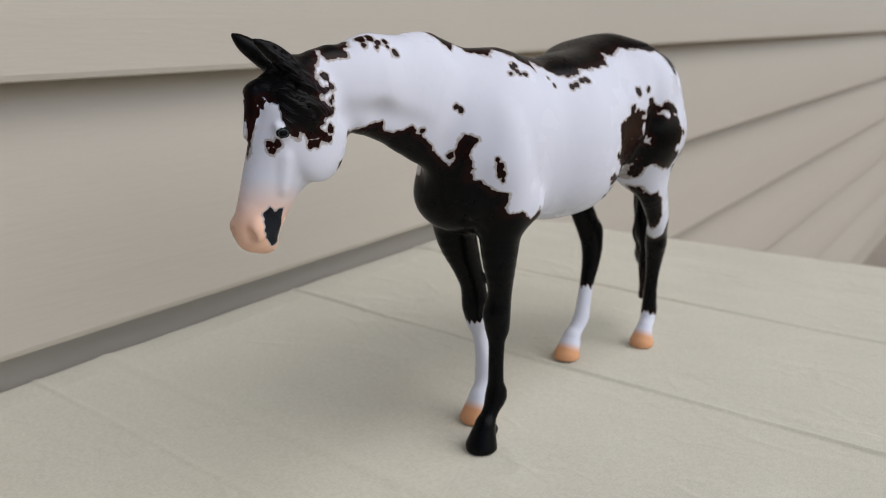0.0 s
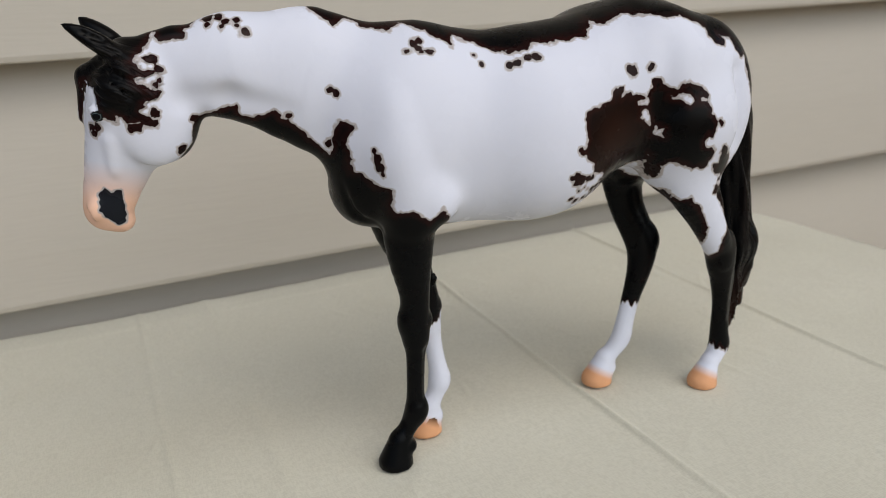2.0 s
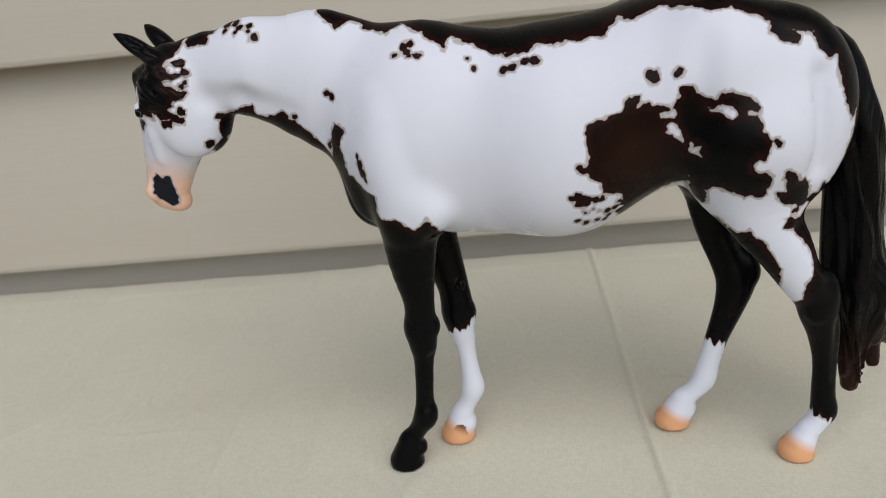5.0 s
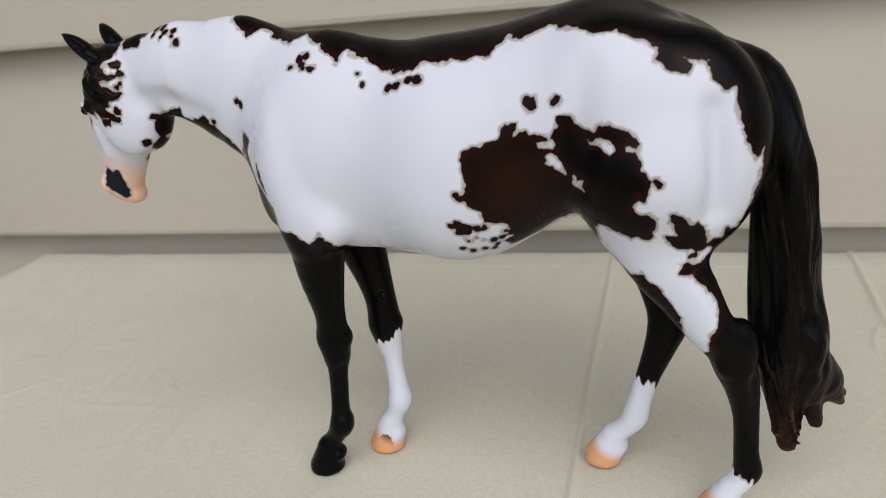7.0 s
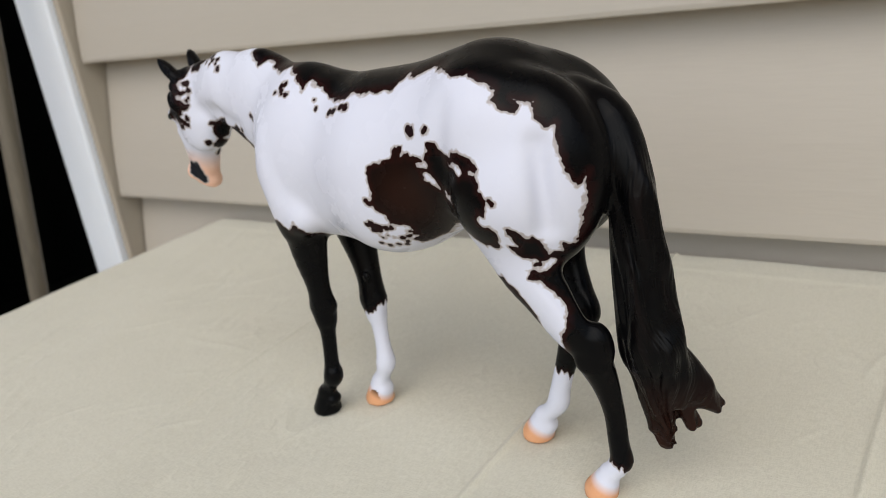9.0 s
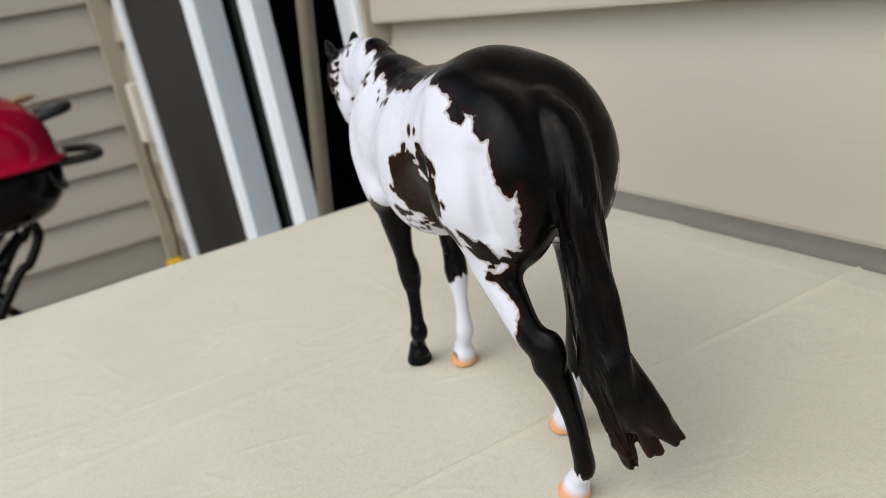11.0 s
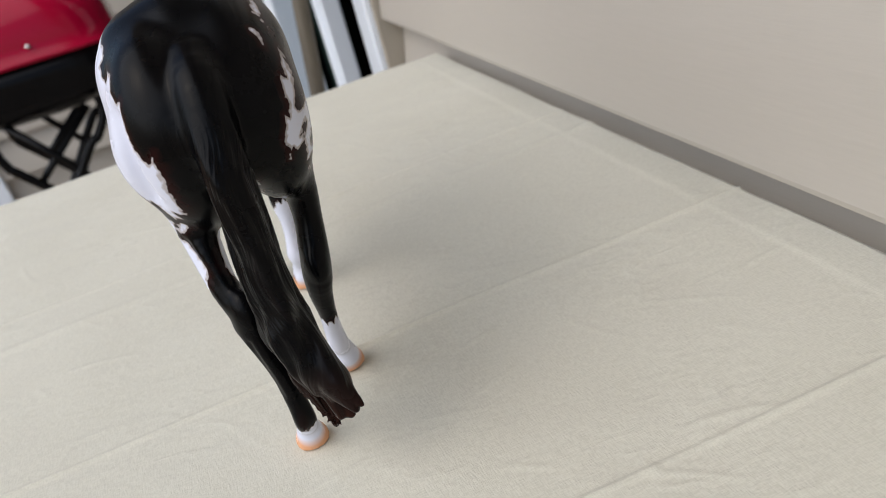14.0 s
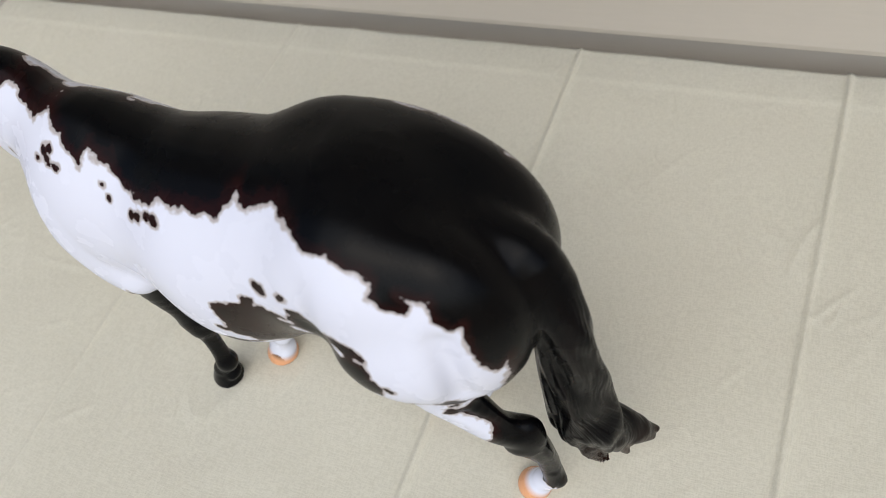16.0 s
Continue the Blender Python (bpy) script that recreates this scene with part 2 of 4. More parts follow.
# ---- siding ----
def course_mesh(length):
    """One course of lap siding along +x, its face to -y, lap edge at z = 0."""
    bm = bmesh.new()
    prof = [(0.030, LAP + 0.006), (0.0198, LAP * 0.75), (0.0090, LAP * 0.42), (0.0040, 0.034), (0.0018, 0.017), (0.0007, 0.009), (0.0, 0.004), (0.0006, 0.0008), (0.002, 0.0), (0.0315, 0.0), (0.0318, LAP + 0.006)]
    loops = []
    for x in (0.0, length):
        loops.append([bm.verts.new((x, y, z)) for y, z in prof])
    for k in range(len(prof)):
        a, b = loops[0], loops[1]
        j = (k + 1) % len(prof)
        bm.faces.new((a[k], b[k], b[j], a[j]))
    bm.faces.new(loops[0][::-1])
    bm.faces.new(loops[1])
    bmesh.ops.recalc_face_normals(bm, faces=bm.faces[:])
    return bm


def build_walls():
    # the long wall beside the table, from the sliding door onwards
    north = tagged(part("wall_north", box(-0.252, WALL + 0.032, GROUND - 0.1, 7.0, WALL + 0.16, 1.779), vinyl), "long house wall clad in tan vinyl lap siding", "wall", kind="structure")
    low = int((FIRST_LAP - GROUND) / LAP)
    first = None
    for k in range(-low, 11):
        if first is None:
            first = part("siding_panel", course_mesh(7.27), vinyl, north)
        else:
            ob = new("siding_panel", first.data)
            ob.parent = north
        (ob if k > -low else first).location = (-0.256, WALL, FIRST_LAP + k * LAP)
    # the short piece between the door and the inner corner
    bit = tagged(part("wall_corner", box(SIDE, WALL + 0.032, GROUND - 0.1, -2.335, WALL + 0.16, 1.779), vinyl), "narrow strip of tan lap siding beside the door", "wall", kind="structure")
    first = None
    for k in range(-low, 11):
        if first is None:
            first = part("siding_panel", course_mesh(0.225), vinyl, bit)
            ob = first
        else:
            ob = new("siding_panel", first.data)
            ob.parent = bit
        ob.location = (SIDE, WALL, FIRST_LAP + k * LAP)
    # the return wall behind the grill
    west = tagged(part("wall_west", box(SIDE - 0.16, -0.58, GROUND - 0.1, SIDE - 0.032, WALL + 0.16, 1.779), vinyl), "return wall clad in tan vinyl lap siding", "wall", kind="structure")
    first = None
    for k in range(-low, 11):
        if first is None:
            first = part("siding_panel", course_mesh(1.015), vinyl, west)
            ob = first
        else:
            ob = new("siding_panel", first.data)
            ob.parent = west
        ob.matrix_world = pose(SIDE, -0.58, FIRST_LAP + k * LAP, 0, 0, 90)
    # the eave over the recess between the two walls
    tagged(part("ceiling_eave", box(SIDE - 0.16, -0.12, 1.78, 7.0, WALL + 0.16, 1.9), vinyl_trim), "tan soffit under the overhanging eave", "soffit", kind="structure")
    tagged(part("trim_post", box(SIDE - 0.17, -0.678, GROUND, SIDE + 0.014, -0.578, 1.779, 0.004), white_vinyl), "white corner post of the return wall", "corner trim", kind="structure")
    tagged(part("trim_corner", box(SIDE, WALL - 0.055, GROUND, SIDE + 0.05, WALL + 0.02, 1.779, 0.004), vinyl_trim), "tan inside corner trim of the siding", "corner trim", kind="structure")


build_walls()


def build_door():
    door = empty("door_1", (-1.3, WALL, GROUND))
    tagged(door, "open white-framed sliding patio door with a dark insect screen", "sliding door", kind="structure")
    top = 1.36
    lo = GROUND + 0.02

    def add(name, bm, mat, label=""):
        ob = part(name, bm, mat, None, label)
        ob.matrix_world = Matrix.Identity(4)
        ob.parent = door
        ob.matrix_parent_inverse = Matrix.Translation(door.location).inverted()
        return ob

    add("trim_channel", box(-0.2675, WALL - 0.007, GROUND, -0.2585, WALL + 0.06, top + 0.1, 0.002), vinyl_trim, "tan channel beside the door frame")
    add("trim_channel", box(-0.2580, WALL + 0.030, GROUND, -0.2525, WALL + 0.06, top + 0.1), vinyl_trim)
    add("jamb", box(-0.325, WALL - 0.015, lo, -0.268, WALL + 0.10, top, 0.003), white_vinyl)
    add("jamb", box(-2.30, WALL - 0.004, lo, -2.16, WALL + 0.10, top, 0.004), white_vinyl)
    add("trim_channel", box(-2.335, WALL + 0.002, GROUND, -2.3005, WALL + 0.06, top + 0.1, 0.002), vinyl_trim)
    add("head", box(-2.159, WALL - 0.002, top - 0.07, -0.326, WALL + 0.10, top, 0.003), white_vinyl)
    add("sill", box(-2.159, WALL + 0.002, lo, -0.326, WALL + 0.10, lo + 0.04, 0.003), white_vinyl)
    # the screen on its own frame, outermost: a ribbed face and a deep plain side
    z0, z1 = lo + 0.041, top - 0.071
    add("screen", box(-2.158, WALL + 0.010, lo + 0.08, -1.231, WALL + 0.013, top - 0.10), screen_mesh, "dark grey insect screen")
    add("screen_stile", box(-1.230, WALL - 0.010, z0, -1.199, WALL + 0.020, z1, 0.004), white_vinyl)
    add("screen_stile", box(-1.1985, WALL - 0.006, z0, -1.178, WALL + 0.020, z1, 0.003), white_vinyl)
    add("screen_stile", box(-1.1775, WALL - 0.010, z0, -1.140, WALL + 0.020, z1, 0.006), white_vinyl)
    add("stile", box(-1.212, WALL + 0.0205, z0, -1.141, WALL + 0.058, z1, 0.002), white_vinyl)
    # thin plate added to paint the stile's less lit side darker
    add("shade_plate", box(-1.1395, WALL - 0.004, z0, -1.1365, WALL + 0.057, z1, 0.001), shaded_vinyl, "side of the white stile, its shade painted pale blue-grey")
    # the open leaf behind it
    # added sheet that paints the gap between the stiles dark
    add("gap_sheet", box(-1.30, WALL + 0.078, z0, -1.070, WALL + 0.082, z1), dark_gap, "dark green sheet standing in for the dark gap between the stiles")
    add("stile", box(-1.068, WALL + 0.070, z0, -1.024, WALL + 0.114, z1, 0.005), white_vinyl)
    add("stile", box(-1.0235, WALL + 0.077, z0, -1.010, WALL + 0.114, z1, 0.002), white_vinyl)
    add("stile", box(-1.0095, WALL + 0.073, z0, -0.985, WALL + 0.114, z1, 0.004), white_vinyl)
    # the room behind the open leaf, its lack of light painted as near-black
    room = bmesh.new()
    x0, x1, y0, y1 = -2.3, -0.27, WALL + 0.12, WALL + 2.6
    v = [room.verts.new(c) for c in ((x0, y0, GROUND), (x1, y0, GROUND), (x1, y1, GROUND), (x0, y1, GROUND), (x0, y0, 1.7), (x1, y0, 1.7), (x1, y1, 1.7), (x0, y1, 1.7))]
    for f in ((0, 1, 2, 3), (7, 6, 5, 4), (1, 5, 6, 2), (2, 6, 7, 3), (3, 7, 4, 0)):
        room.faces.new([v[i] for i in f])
    tagged(part("wall_room", room, room_shade), "room behind the patio door, its darkness painted near black", "room", kind="structure")
    pole = bend([(-0.3347, 0.2611, GROUND), (-0.3046, 0.3469, 0.0), (-0.2908, 0.3862, 0.33), (-0.2808, 0.4148, 0.57)], 4)
    tagged(part("wooden_pole", tube(pole, 0.0104, 14), dark_wood, smooth=True), "weathered wooden pole leaning against the door jamb", "pole")


build_door()


# ---- table and cloth ----
TX0, TX1, TY0, TY1 = -0.104, 0.697, -0.1014, 0.4455


def crease(d, width):
    return math.exp(-(d / width) ** 2)


_rng = random.Random(21)
WRINKLES = []
for _k in range(130):
    _x, _y, _a = _rng.uniform(-0.09, 0.69), _rng.uniform(-0.09, 0.43), _rng.gauss(1.0, 0.5)
    _l = _rng.uniform(0.008, 0.028)
    WRINKLES.append((_x, _y, math.cos(_a), math.sin(_a), _l, _rng.uniform(0.00012, 0.0005), _rng.uniform(-6, 6)))


def cloth_height(x, y):
    """Pressed folds along y, the hem by the wall, a few small wrinkles."""
    z = 0.0
    for fx, h, w in ((0.179, 0.0008, 0.0016), (0.223, 0.0009, 0.0040), (0.373 + 0.026 * (y - 0.1), 0.0019, 0.0016), (0.520 + 0.04 * (y - 0.1), 0.0018, 0.0016)):
        fx += 0.0008 * math.sin(17 * y + 400 * h)
        z += h * (0.8 + 0.2 * math.sin(31 * y + 900 * h)) * crease(x - fx, w)
    z += 0.0004 * crease(y - 0.422, 0.0018) + 0.0004 * max(0.0, min(1.0, (y - 0.4215) / 0.003))
    z += 0.0005 * crease(y - 0.224, 0.0016) * crease(x - 0.14, 0.03)
    for wx, wy, c, s, l, h, k in WRINKLES:
        dx, dy = x - wx, y - wy
        if dx * dx + dy * dy < 2.3 * l * l:
            u, v = dx * c + dy * s, -dx * s + dy * c
            z += h * crease(v - k * u * u, 0.0015) * max(0.0, 1 - (u / l) ** 2)
    z += 0.0010 * noise.noise((x * 9, y * 9, 0.3)) + 0.00075 * noise.noise((x * 30, y * 22, 1.7))
    return z + 0.0004


def build_table():
    table = empty("folding_table", (0.3, 0.17, GROUND))
    tagged(table, "small rectangular table under a cream tablecloth by the wall", "table")

    def add(name, bm, mat):
        ob = part(name, bm, mat)
        ob.parent = table
        ob.matrix_parent_inverse = Matrix.Translation(table.location).inverted()

    add("tabletop", box(TX0 + 0.006, TY0 + 0.006, -0.034, TX1 - 0.006, TY1 - 0.006, -0.0045, 0.004), white_vinyl)
    for x in (TX0 + 0.07, TX1 - 0.07):
        for y in (TY0 + 0.07, TY1 - 0.07):
            add("leg", tube([(x, y, GROUND), (x, y, -0.036)], 0.013, 12), chrome)
    # the cloth: flat top, rounded edges, sides that hang in soft waves
    bm = bmesh.new()
    nx, ny = 800, 300
    drop = 0.13

    def edge(u, lo, hi):
        if u < lo:
            return lo, lo - u
        if u > hi:
            return hi, u - hi
        return u, 0.0

    xs = [TX0 + (TX1 - TX0) * i / nx for i in range(nx + 1)]
    ys = [TY0 + (TY1 - TY0) * i / ny for i in range(ny + 1)]
    steps = [0.004, 0.008, 0.014, 0.03, 0.055, 0.085, 0.115, drop]
    xs = [TX0 - s for s in reversed(steps)] + xs + [TX1 + s for s in steps]
    ys = [TY0 - s for s in reversed(steps)] + ys
    grid = []
    for x in xs:
        row = []
        for y in ys:
            cx, ox = edge(x, TX0 + 0.004, TX1 - 0.004)
            cy, oy = edge(y, TY0 + 0.004, 9)
            r = 0.006
            if ox == 0 and oy == 0:
                row.append(bm.verts.new((x, y, cloth_height(x, y))))
                continue
            o = max(ox, oy)
            a = min(o / r, math.pi / 2)
            out = r * math.sin(a) - 0.003
            down = r * (1 - math.cos(a)) + max(0.0, o - r * math.pi / 2)
            wave = 0.006 * math.sin(34 * (x + y)) * min(1.0, down / 0.12)
            sx = 0 if ox == 0 else (-1 if x < TX0 + 0.1 else 1)
            sy = 0 if oy == 0 else -1
            k = math.hypot(sx * ox, sy * oy)
            dx, dy = sx * ox / k, sy * oy / k
            row.append(bm.verts.new((cx + dx * (out + wave), cy + dy * (out + wave), cloth_height(cx, cy) - down)))
        grid.append(row)
    for a, b in zip(grid, grid[1:]):
        for j in range(len(ys) - 1):
            bm.faces.new((a[j], b[j], b[j + 1], a[j + 1]))
    cloth = tagged(part("tablecloth", bm, cream_cotton, smooth=True), "plain cream cotton tablecloth with fold creases and wrinkles", "tablecloth")
    thick = cloth.modifiers.new("thickness", "SOLIDIFY")
    thick.thickness = 0.0008
    thick.offset = -1


build_table()


# ---- the horse figurine: a smooth field of tapered limbs, skinned on a fine grid ----
class Field:
    def __init__(self, lo, hi, step):
        self.lo, self.step = np.array(lo), step
        self.n = np.ceil((np.array(hi) - self.lo) / step).astype(int) + 1
        self.d = np.full(self.n, 1.0, np.float32)

    def window(self, lo, hi):
        a = np.clip(((np.array(lo) - self.lo) / self.step).astype(int), 0, self.n - 1)
        b = np.clip(((np.array(hi) - self.lo) / self.step).astype(int) + 2, 1, self.n)
        axes = [(self.lo[i] + self.step * np.arange(a[i], b[i])).astype(np.float32) for i in range(3)]
        s = tuple(slice(a[i], b[i]) for i in range(3))
        return s, np.meshgrid(*axes, indexing="ij", sparse=True)

    def join(self, s, e, k):
        d = self.d[s]
        h = np.clip(0.5 + 0.5 * (d - e) / k, 0, 1)
        self.d[s] = d + (e - d) * h - k * h * (1 - h)

    def carve(self, s, e, k):
        """Take a shape away, with a soft rim."""
        d = self.d[s]
        e = -e
        h = np.clip(0.5 - 0.5 * (d - e) / k, 0, 1)
        self.d[s] = d + (e - d) * h + k * h * (1 - h)

    def limb(self, a, b, ra, rb, wide=1.0, k=6.0, cut=False):
        """A tapered bar from a to b, radii ra and rb, its width across (y) scaled; millimetres."""
        a, b = np.array(a, float) / 1000, np.array(b, float) / 1000
        ra, rb, k = ra / 1000, rb / 1000, k / 1000
        m = max(ra, rb) * max(1.0, wide) + 2 * k + 0.004
        s, (x, y, z) = self.window(np.minimum(a, b) - m, np.maximum(a, b) + m)
        v = b - a
        px, py, pz = x - a[0], y - a[1], z - a[2]
        t = np.clip((px * v[0] + py * v[1] + pz * v[2]) / (v @ v), 0, 1)
        qx, qy, qz = px - t * v[0], (py - t * v[1]) / wide, pz - t * v[2]
        e = (np.sqrt(qx * qx + qy * qy + qz * qz) - (ra + (rb - ra) * t)) * min(1.0, wide ** 0.5)
        (self.carve if cut else self.join)(s, e.astype(np.float32), k)

    def chain(self, points, k=5.0, steps=4):
        """A limb of many bones, rounded from bone to bone: (x, y, z, radius, width across) in millimetres."""
        p = np.array(points, float)
        p = np.vstack([2 * p[0] - p[1], p, 2 * p[-1] - p[-2]])
        path = []
        for i in range(1, len(p) - 2):
            for t in np.arange(steps) / steps:
                path.append(0.5 * (2 * p[i] + (p[i + 1] - p[i - 1]) * t + (2 * p[i - 1] - 5 * p[i] + 4 * p[i + 1] - p[i + 2]) * t * t + (3 * p[i] - p[i - 1] - 3 * p[i + 1] + p[i + 2]) * t ** 3))
        path.append(p[-2])
        path = np.array(path)
        path[:, :4] /= 1000
        k /= 1000
        m = path[:, 3].max() + 2 * k + 0.004
        s, (x, y, z) = self.window(path[:, :3].min(0) - m, path[:, :3].max(0) + m)
        e = None
        for a, b in zip(path, path[1:]):
            v = b[:3] - a[:3]
            px, py, pz = x - a[0], y - a[1], z - a[2]
            t = np.clip((px * v[0] + py * v[1] + pz * v[2]) / (v @ v), 0, 1)
            wide = a[4] + (b[4] - a[4]) * t
            qx, qy, qz = px - t * v[0], (py - t * v[1]) / wide, pz - t * v[2]
            d = (np.sqrt(qx * qx + qy * qy + qz * qz) - (a[3] + (b[3] - a[3]) * t)) * np.sqrt(wide)
            e = d if e is None else np.minimum(e, d)
        self.join(s, e.astype(np.float32), k)

    def blob(self, c, r, k=8.0, turn=(0, 0, 0), cut=False):
        """An ellipsoid at c with half sizes r, turned by degrees; millimetres."""
        c, r, k = np.array(c, float) / 1000, np.array(r, float) / 1000, k / 1000
        m = r.max() + 2 * k + 0.004
        s, (x, y, z) = self.window(c - m, c + m)
        inv = np.array(Euler([radians(q) for q in turn]).to_matrix().transposed())
        p = [inv[i][0] * (x - c[0]) + inv[i][1] * (y - c[1]) + inv[i][2] * (z - c[2]) for i in range(3)]
        k0 = np.sqrt(sum((p[i] / r[i]) ** 2 for i in range(3)))
        k1 = np.sqrt(sum((p[i] / r[i] ** 2) ** 2 for i in range(3))) + 1e-6
        e = k0 * (k0 - 1) / k1
        (self.carve if cut else self.join)(s, e.astype(np.float32), k)

    def strands(self):
        """Grooves that run down the tail, winding a little."""
        s, (x, y, z) = self.window((0.427, 0.156, 0.015), (0.486, 0.215, 0.17))
        w = np.arctan2(y - 0.1828 - 0.06 * np.clip(0.07 - z, 0, 1), x - 0.439 - 0.22 * np.clip(0.075 - z, 0, 1) - 0.1 * np.clip(0.15 - z, 0, 0.09))
        wave = np.sin(w * 5 + 2.2 * np.sin(z * 48) + 1.0 * np.sin(z * 120)) * 0.7 + np.sin(w * 12 + 3.0 * np.sin(z * 42 + 1)) * 0.35
        near = np.clip((x - 0.438 - 0.30 * np.clip(z - 0.13, 0, 1)) / 0.006, 0, 1) * np.clip((0.155 - z) / 0.02, 0, 1)
        self.d[s] += (0.0013 * wave * near).astype(np.float32)

    def ground(self):
        """Flat soles on the cloth."""
        z = self.lo[2] + self.step * np.arange(self.n[2])
        self.d = np.maximum(self.d, (0.0012 - z).astype(np.float32)[None, None, :])

    def skin(self):
        """Vertices and quads of the surface d = 0 (surface nets)."""
        d = self.d
        neg = d < 0
        corners = [(i, j, k) for i in (0, 1) for j in (0, 1) for k in (0, 1)]
        n = [q - 1 for q in d.shape]
        count = sum(neg[i:i + n[0], j:j + n[1], k:k + n[2]].astype(np.int8) for i, j, k in corners)
        cells = np.argwhere((count > 0) & (count < 8))
        index = np.full(n, -1, np.int32)
        index[tuple(cells.T)] = np.arange(len(cells))
        total = np.zeros((len(cells), 3))
        hits = np.zeros(len(cells))
        for a in corners:
            for axis in range(3):
                if a[axis]:
                    continue
                b = list(a)
                b[axis] = 1
                da = d[tuple((cells + a).T)].astype(float)
                db = d[tuple((cells + b).T)].astype(float)
                cross = (da < 0) != (db < 0)
                t = np.where(cross, da / np.where(cross, da - db, 1), 0)
                q = np.array(a, float) + np.zeros((len(cells), 3))
                q[:, axis] = t
                total += q * cross[:, None]
                hits += cross
        verts = self.lo + self.step * (cells + total / hits[:, None])
        quads = []
        for axis in range(3):
            u, w = [q for q in range(3) if q != axis]
            lo = [slice(1, -1)] * 3
            lo[axis] = slice(0, -1)
            hi = list(lo)
            hi[axis] = slice(1, None)
            one, two = neg[tuple(lo)], neg[tuple(hi)]
            where = np.argwhere(one != two)
            base = where.copy()
            base[:, u] += 1
            base[:, w] += 1
            flip = one[tuple(where.T)]
            if axis == 1:
                flip = ~flip
            f = []
            for du, dw in ((0, 0), (1, 0), (1, 1), (0, 1)):
                q = base.copy()
                q[:, u] -= du
                q[:, w] -= dw
                f.append(index[tuple(q.T)])
            f = np.stack(f, 1)
            f[~flip] = f[~flip][:, ::-1]
            quads.append(f)
        return verts, np.concatenate(quads)


def horse_field(step):
    f = Field((0.148, 0.132, -0.003), (0.486, 0.246, 0.206), step)
    # trunk
    f.limb((296, 194, 146), (338, 192, 141), 38.5, 36.5, 0.67, 12)
    f.blob((306, 192, 124), (22, 18, 18), 8)
    f.blob((337, 190, 138), (38, 31, 36), 10)
    f.blob((342, 177, 127), (24, 17.5, 20), 8)
    f.limb((345, 190, 147), (391, 189, 155), 33, 36.5, 0.92, 12)
    f.blob((396, 170, 162), (22, 14, 22), 9)
    f.blob((284, 198, 139), (26, 25, 36), 10)
    f.blob((267.5, 201.5, 123), (12.5, 19, 16), 6)
    f.blob((281, 211, 130), (16, 11, 24), 8)
    f.blob((422, 188, 147), (22, 27, 27), 10)
    f.blob((378, 204.5, 165.5), (22, 17.5, 20), 10)
    f.blob((397, 206, 163.8), (22, 16.6, 17.6), 9)
    # haunches
    f.blob((411, 173, 143), (31, 20.5, 39), 5, (0, 8, 0))
    f.blob((405, 166, 138), (22, 17, 20), 8)
    f.blob((409, 203.2, 143), (31, 19.2, 38.5), 8, (0, 8, 0))
    # neck
    f.limb((278, 196, 155), (250, 204, 168), 32, 23.5, 0.5, 8)
    f.limb((250, 204, 168), (224, 208, 174), 23.5, 17.2, 0.55, 8)
    f.limb((224, 208, 174), (201, 212, 173), 17.2, 13.4, 0.72, 8)
    f.limb((187, 212, 181.5), (204, 210.5, 184), 3.6, 5.0, 1.0, 5)
    # head
    f.limb((188.2, 212, 164), (175.6, 219, 133), 16.9, 10.2, 0.74, 6)
    f.blob((196, 212, 157), (13.5, 10.5, 16.5), 6)
    f.blob((172.6, 220.5, 124.8), (8.6, 7.2, 8.8), 4)
    f.blob((176.6, 221, 119.2), (5.0, 5.4, 4.6), 2.5)
    # left front leg
    f.chain([(281, 183.5, 122, 13, 0.85), (280, 183.6, 97, 9.6, 0.85), (280.8, 183.9, 78, 6.3, 0.88), (280.2, 185.2, 67, 6.7, 0.95), (280.4, 185.2, 59, 5.9, 0.98), (280, 185.1, 52, 4.3, 0.95), (279.2, 185, 42, 3.9, 0.95), (278.4, 184.6, 32, 4.0, 1), (278.2, 184.4, 25.5, 5.3, 1), (275, 184.8, 20, 4.1, 1), (271.6, 185.2, 15, 3.9, 1)], 4)
    f.blob((276.6, 185.2, 66), (2.6, 4.2, 4.6), 2.5)
    f.blob((286, 185.2, 66.5), (2.2, 3.0, 3.4), 2.5)
    f.limb((283.6, 181.2, 54), (282.2, 181.2, 32), 0.8, 0.8, 1.0, 2.5, True)
    f.limb((269.7, 185.3, 12.5), (267.6, 185.8, 3.0), 5.0, 7.7, 1.0, 2.2)
    f.blob((274, 185.5, 9.5), (3.2, 4.6, 3.4), 1.5)
    # right front leg
    f.chain([(282, 212, 120, 13, 0.9), (286.4, 212.6, 99, 10.6, 0.9), (291, 210.4, 84, 8.0, 0.88), (293.8, 208.6, 73, 6.8, 0.88), (294.8, 207.8, 62, 7.1, 0.92), (295.6, 207.2, 54, 5.9, 0.95), (296.6, 206.6, 48, 4.5, 0.95), (297.4, 205.8, 40, 4.0, 0.95), (298.1, 205, 32, 4.4, 1), (298.3, 204.5, 26, 5.3, 1), (296.4, 204.4, 21, 4.3, 1), (293.8, 204.5, 16, 4.1, 1)], 4)
    f.blob((291.2, 207.4, 62), (2.6, 4.2, 4.8), 2.5)
    f.blob((300.2, 207.8, 62), (2.2, 3.0, 3.4), 2.5)
    f.blob((297.4, 202.4, 76.4), (1.9, 1.3, 3.0), 0.6)
    f.limb((292, 204.6, 13), (289.8, 204.8, 3.0), 5.0, 8.0, 1.0, 2.4)
    f.blob((295.4, 204.8, 9.0), (3.0, 4.6, 3.2), 3)
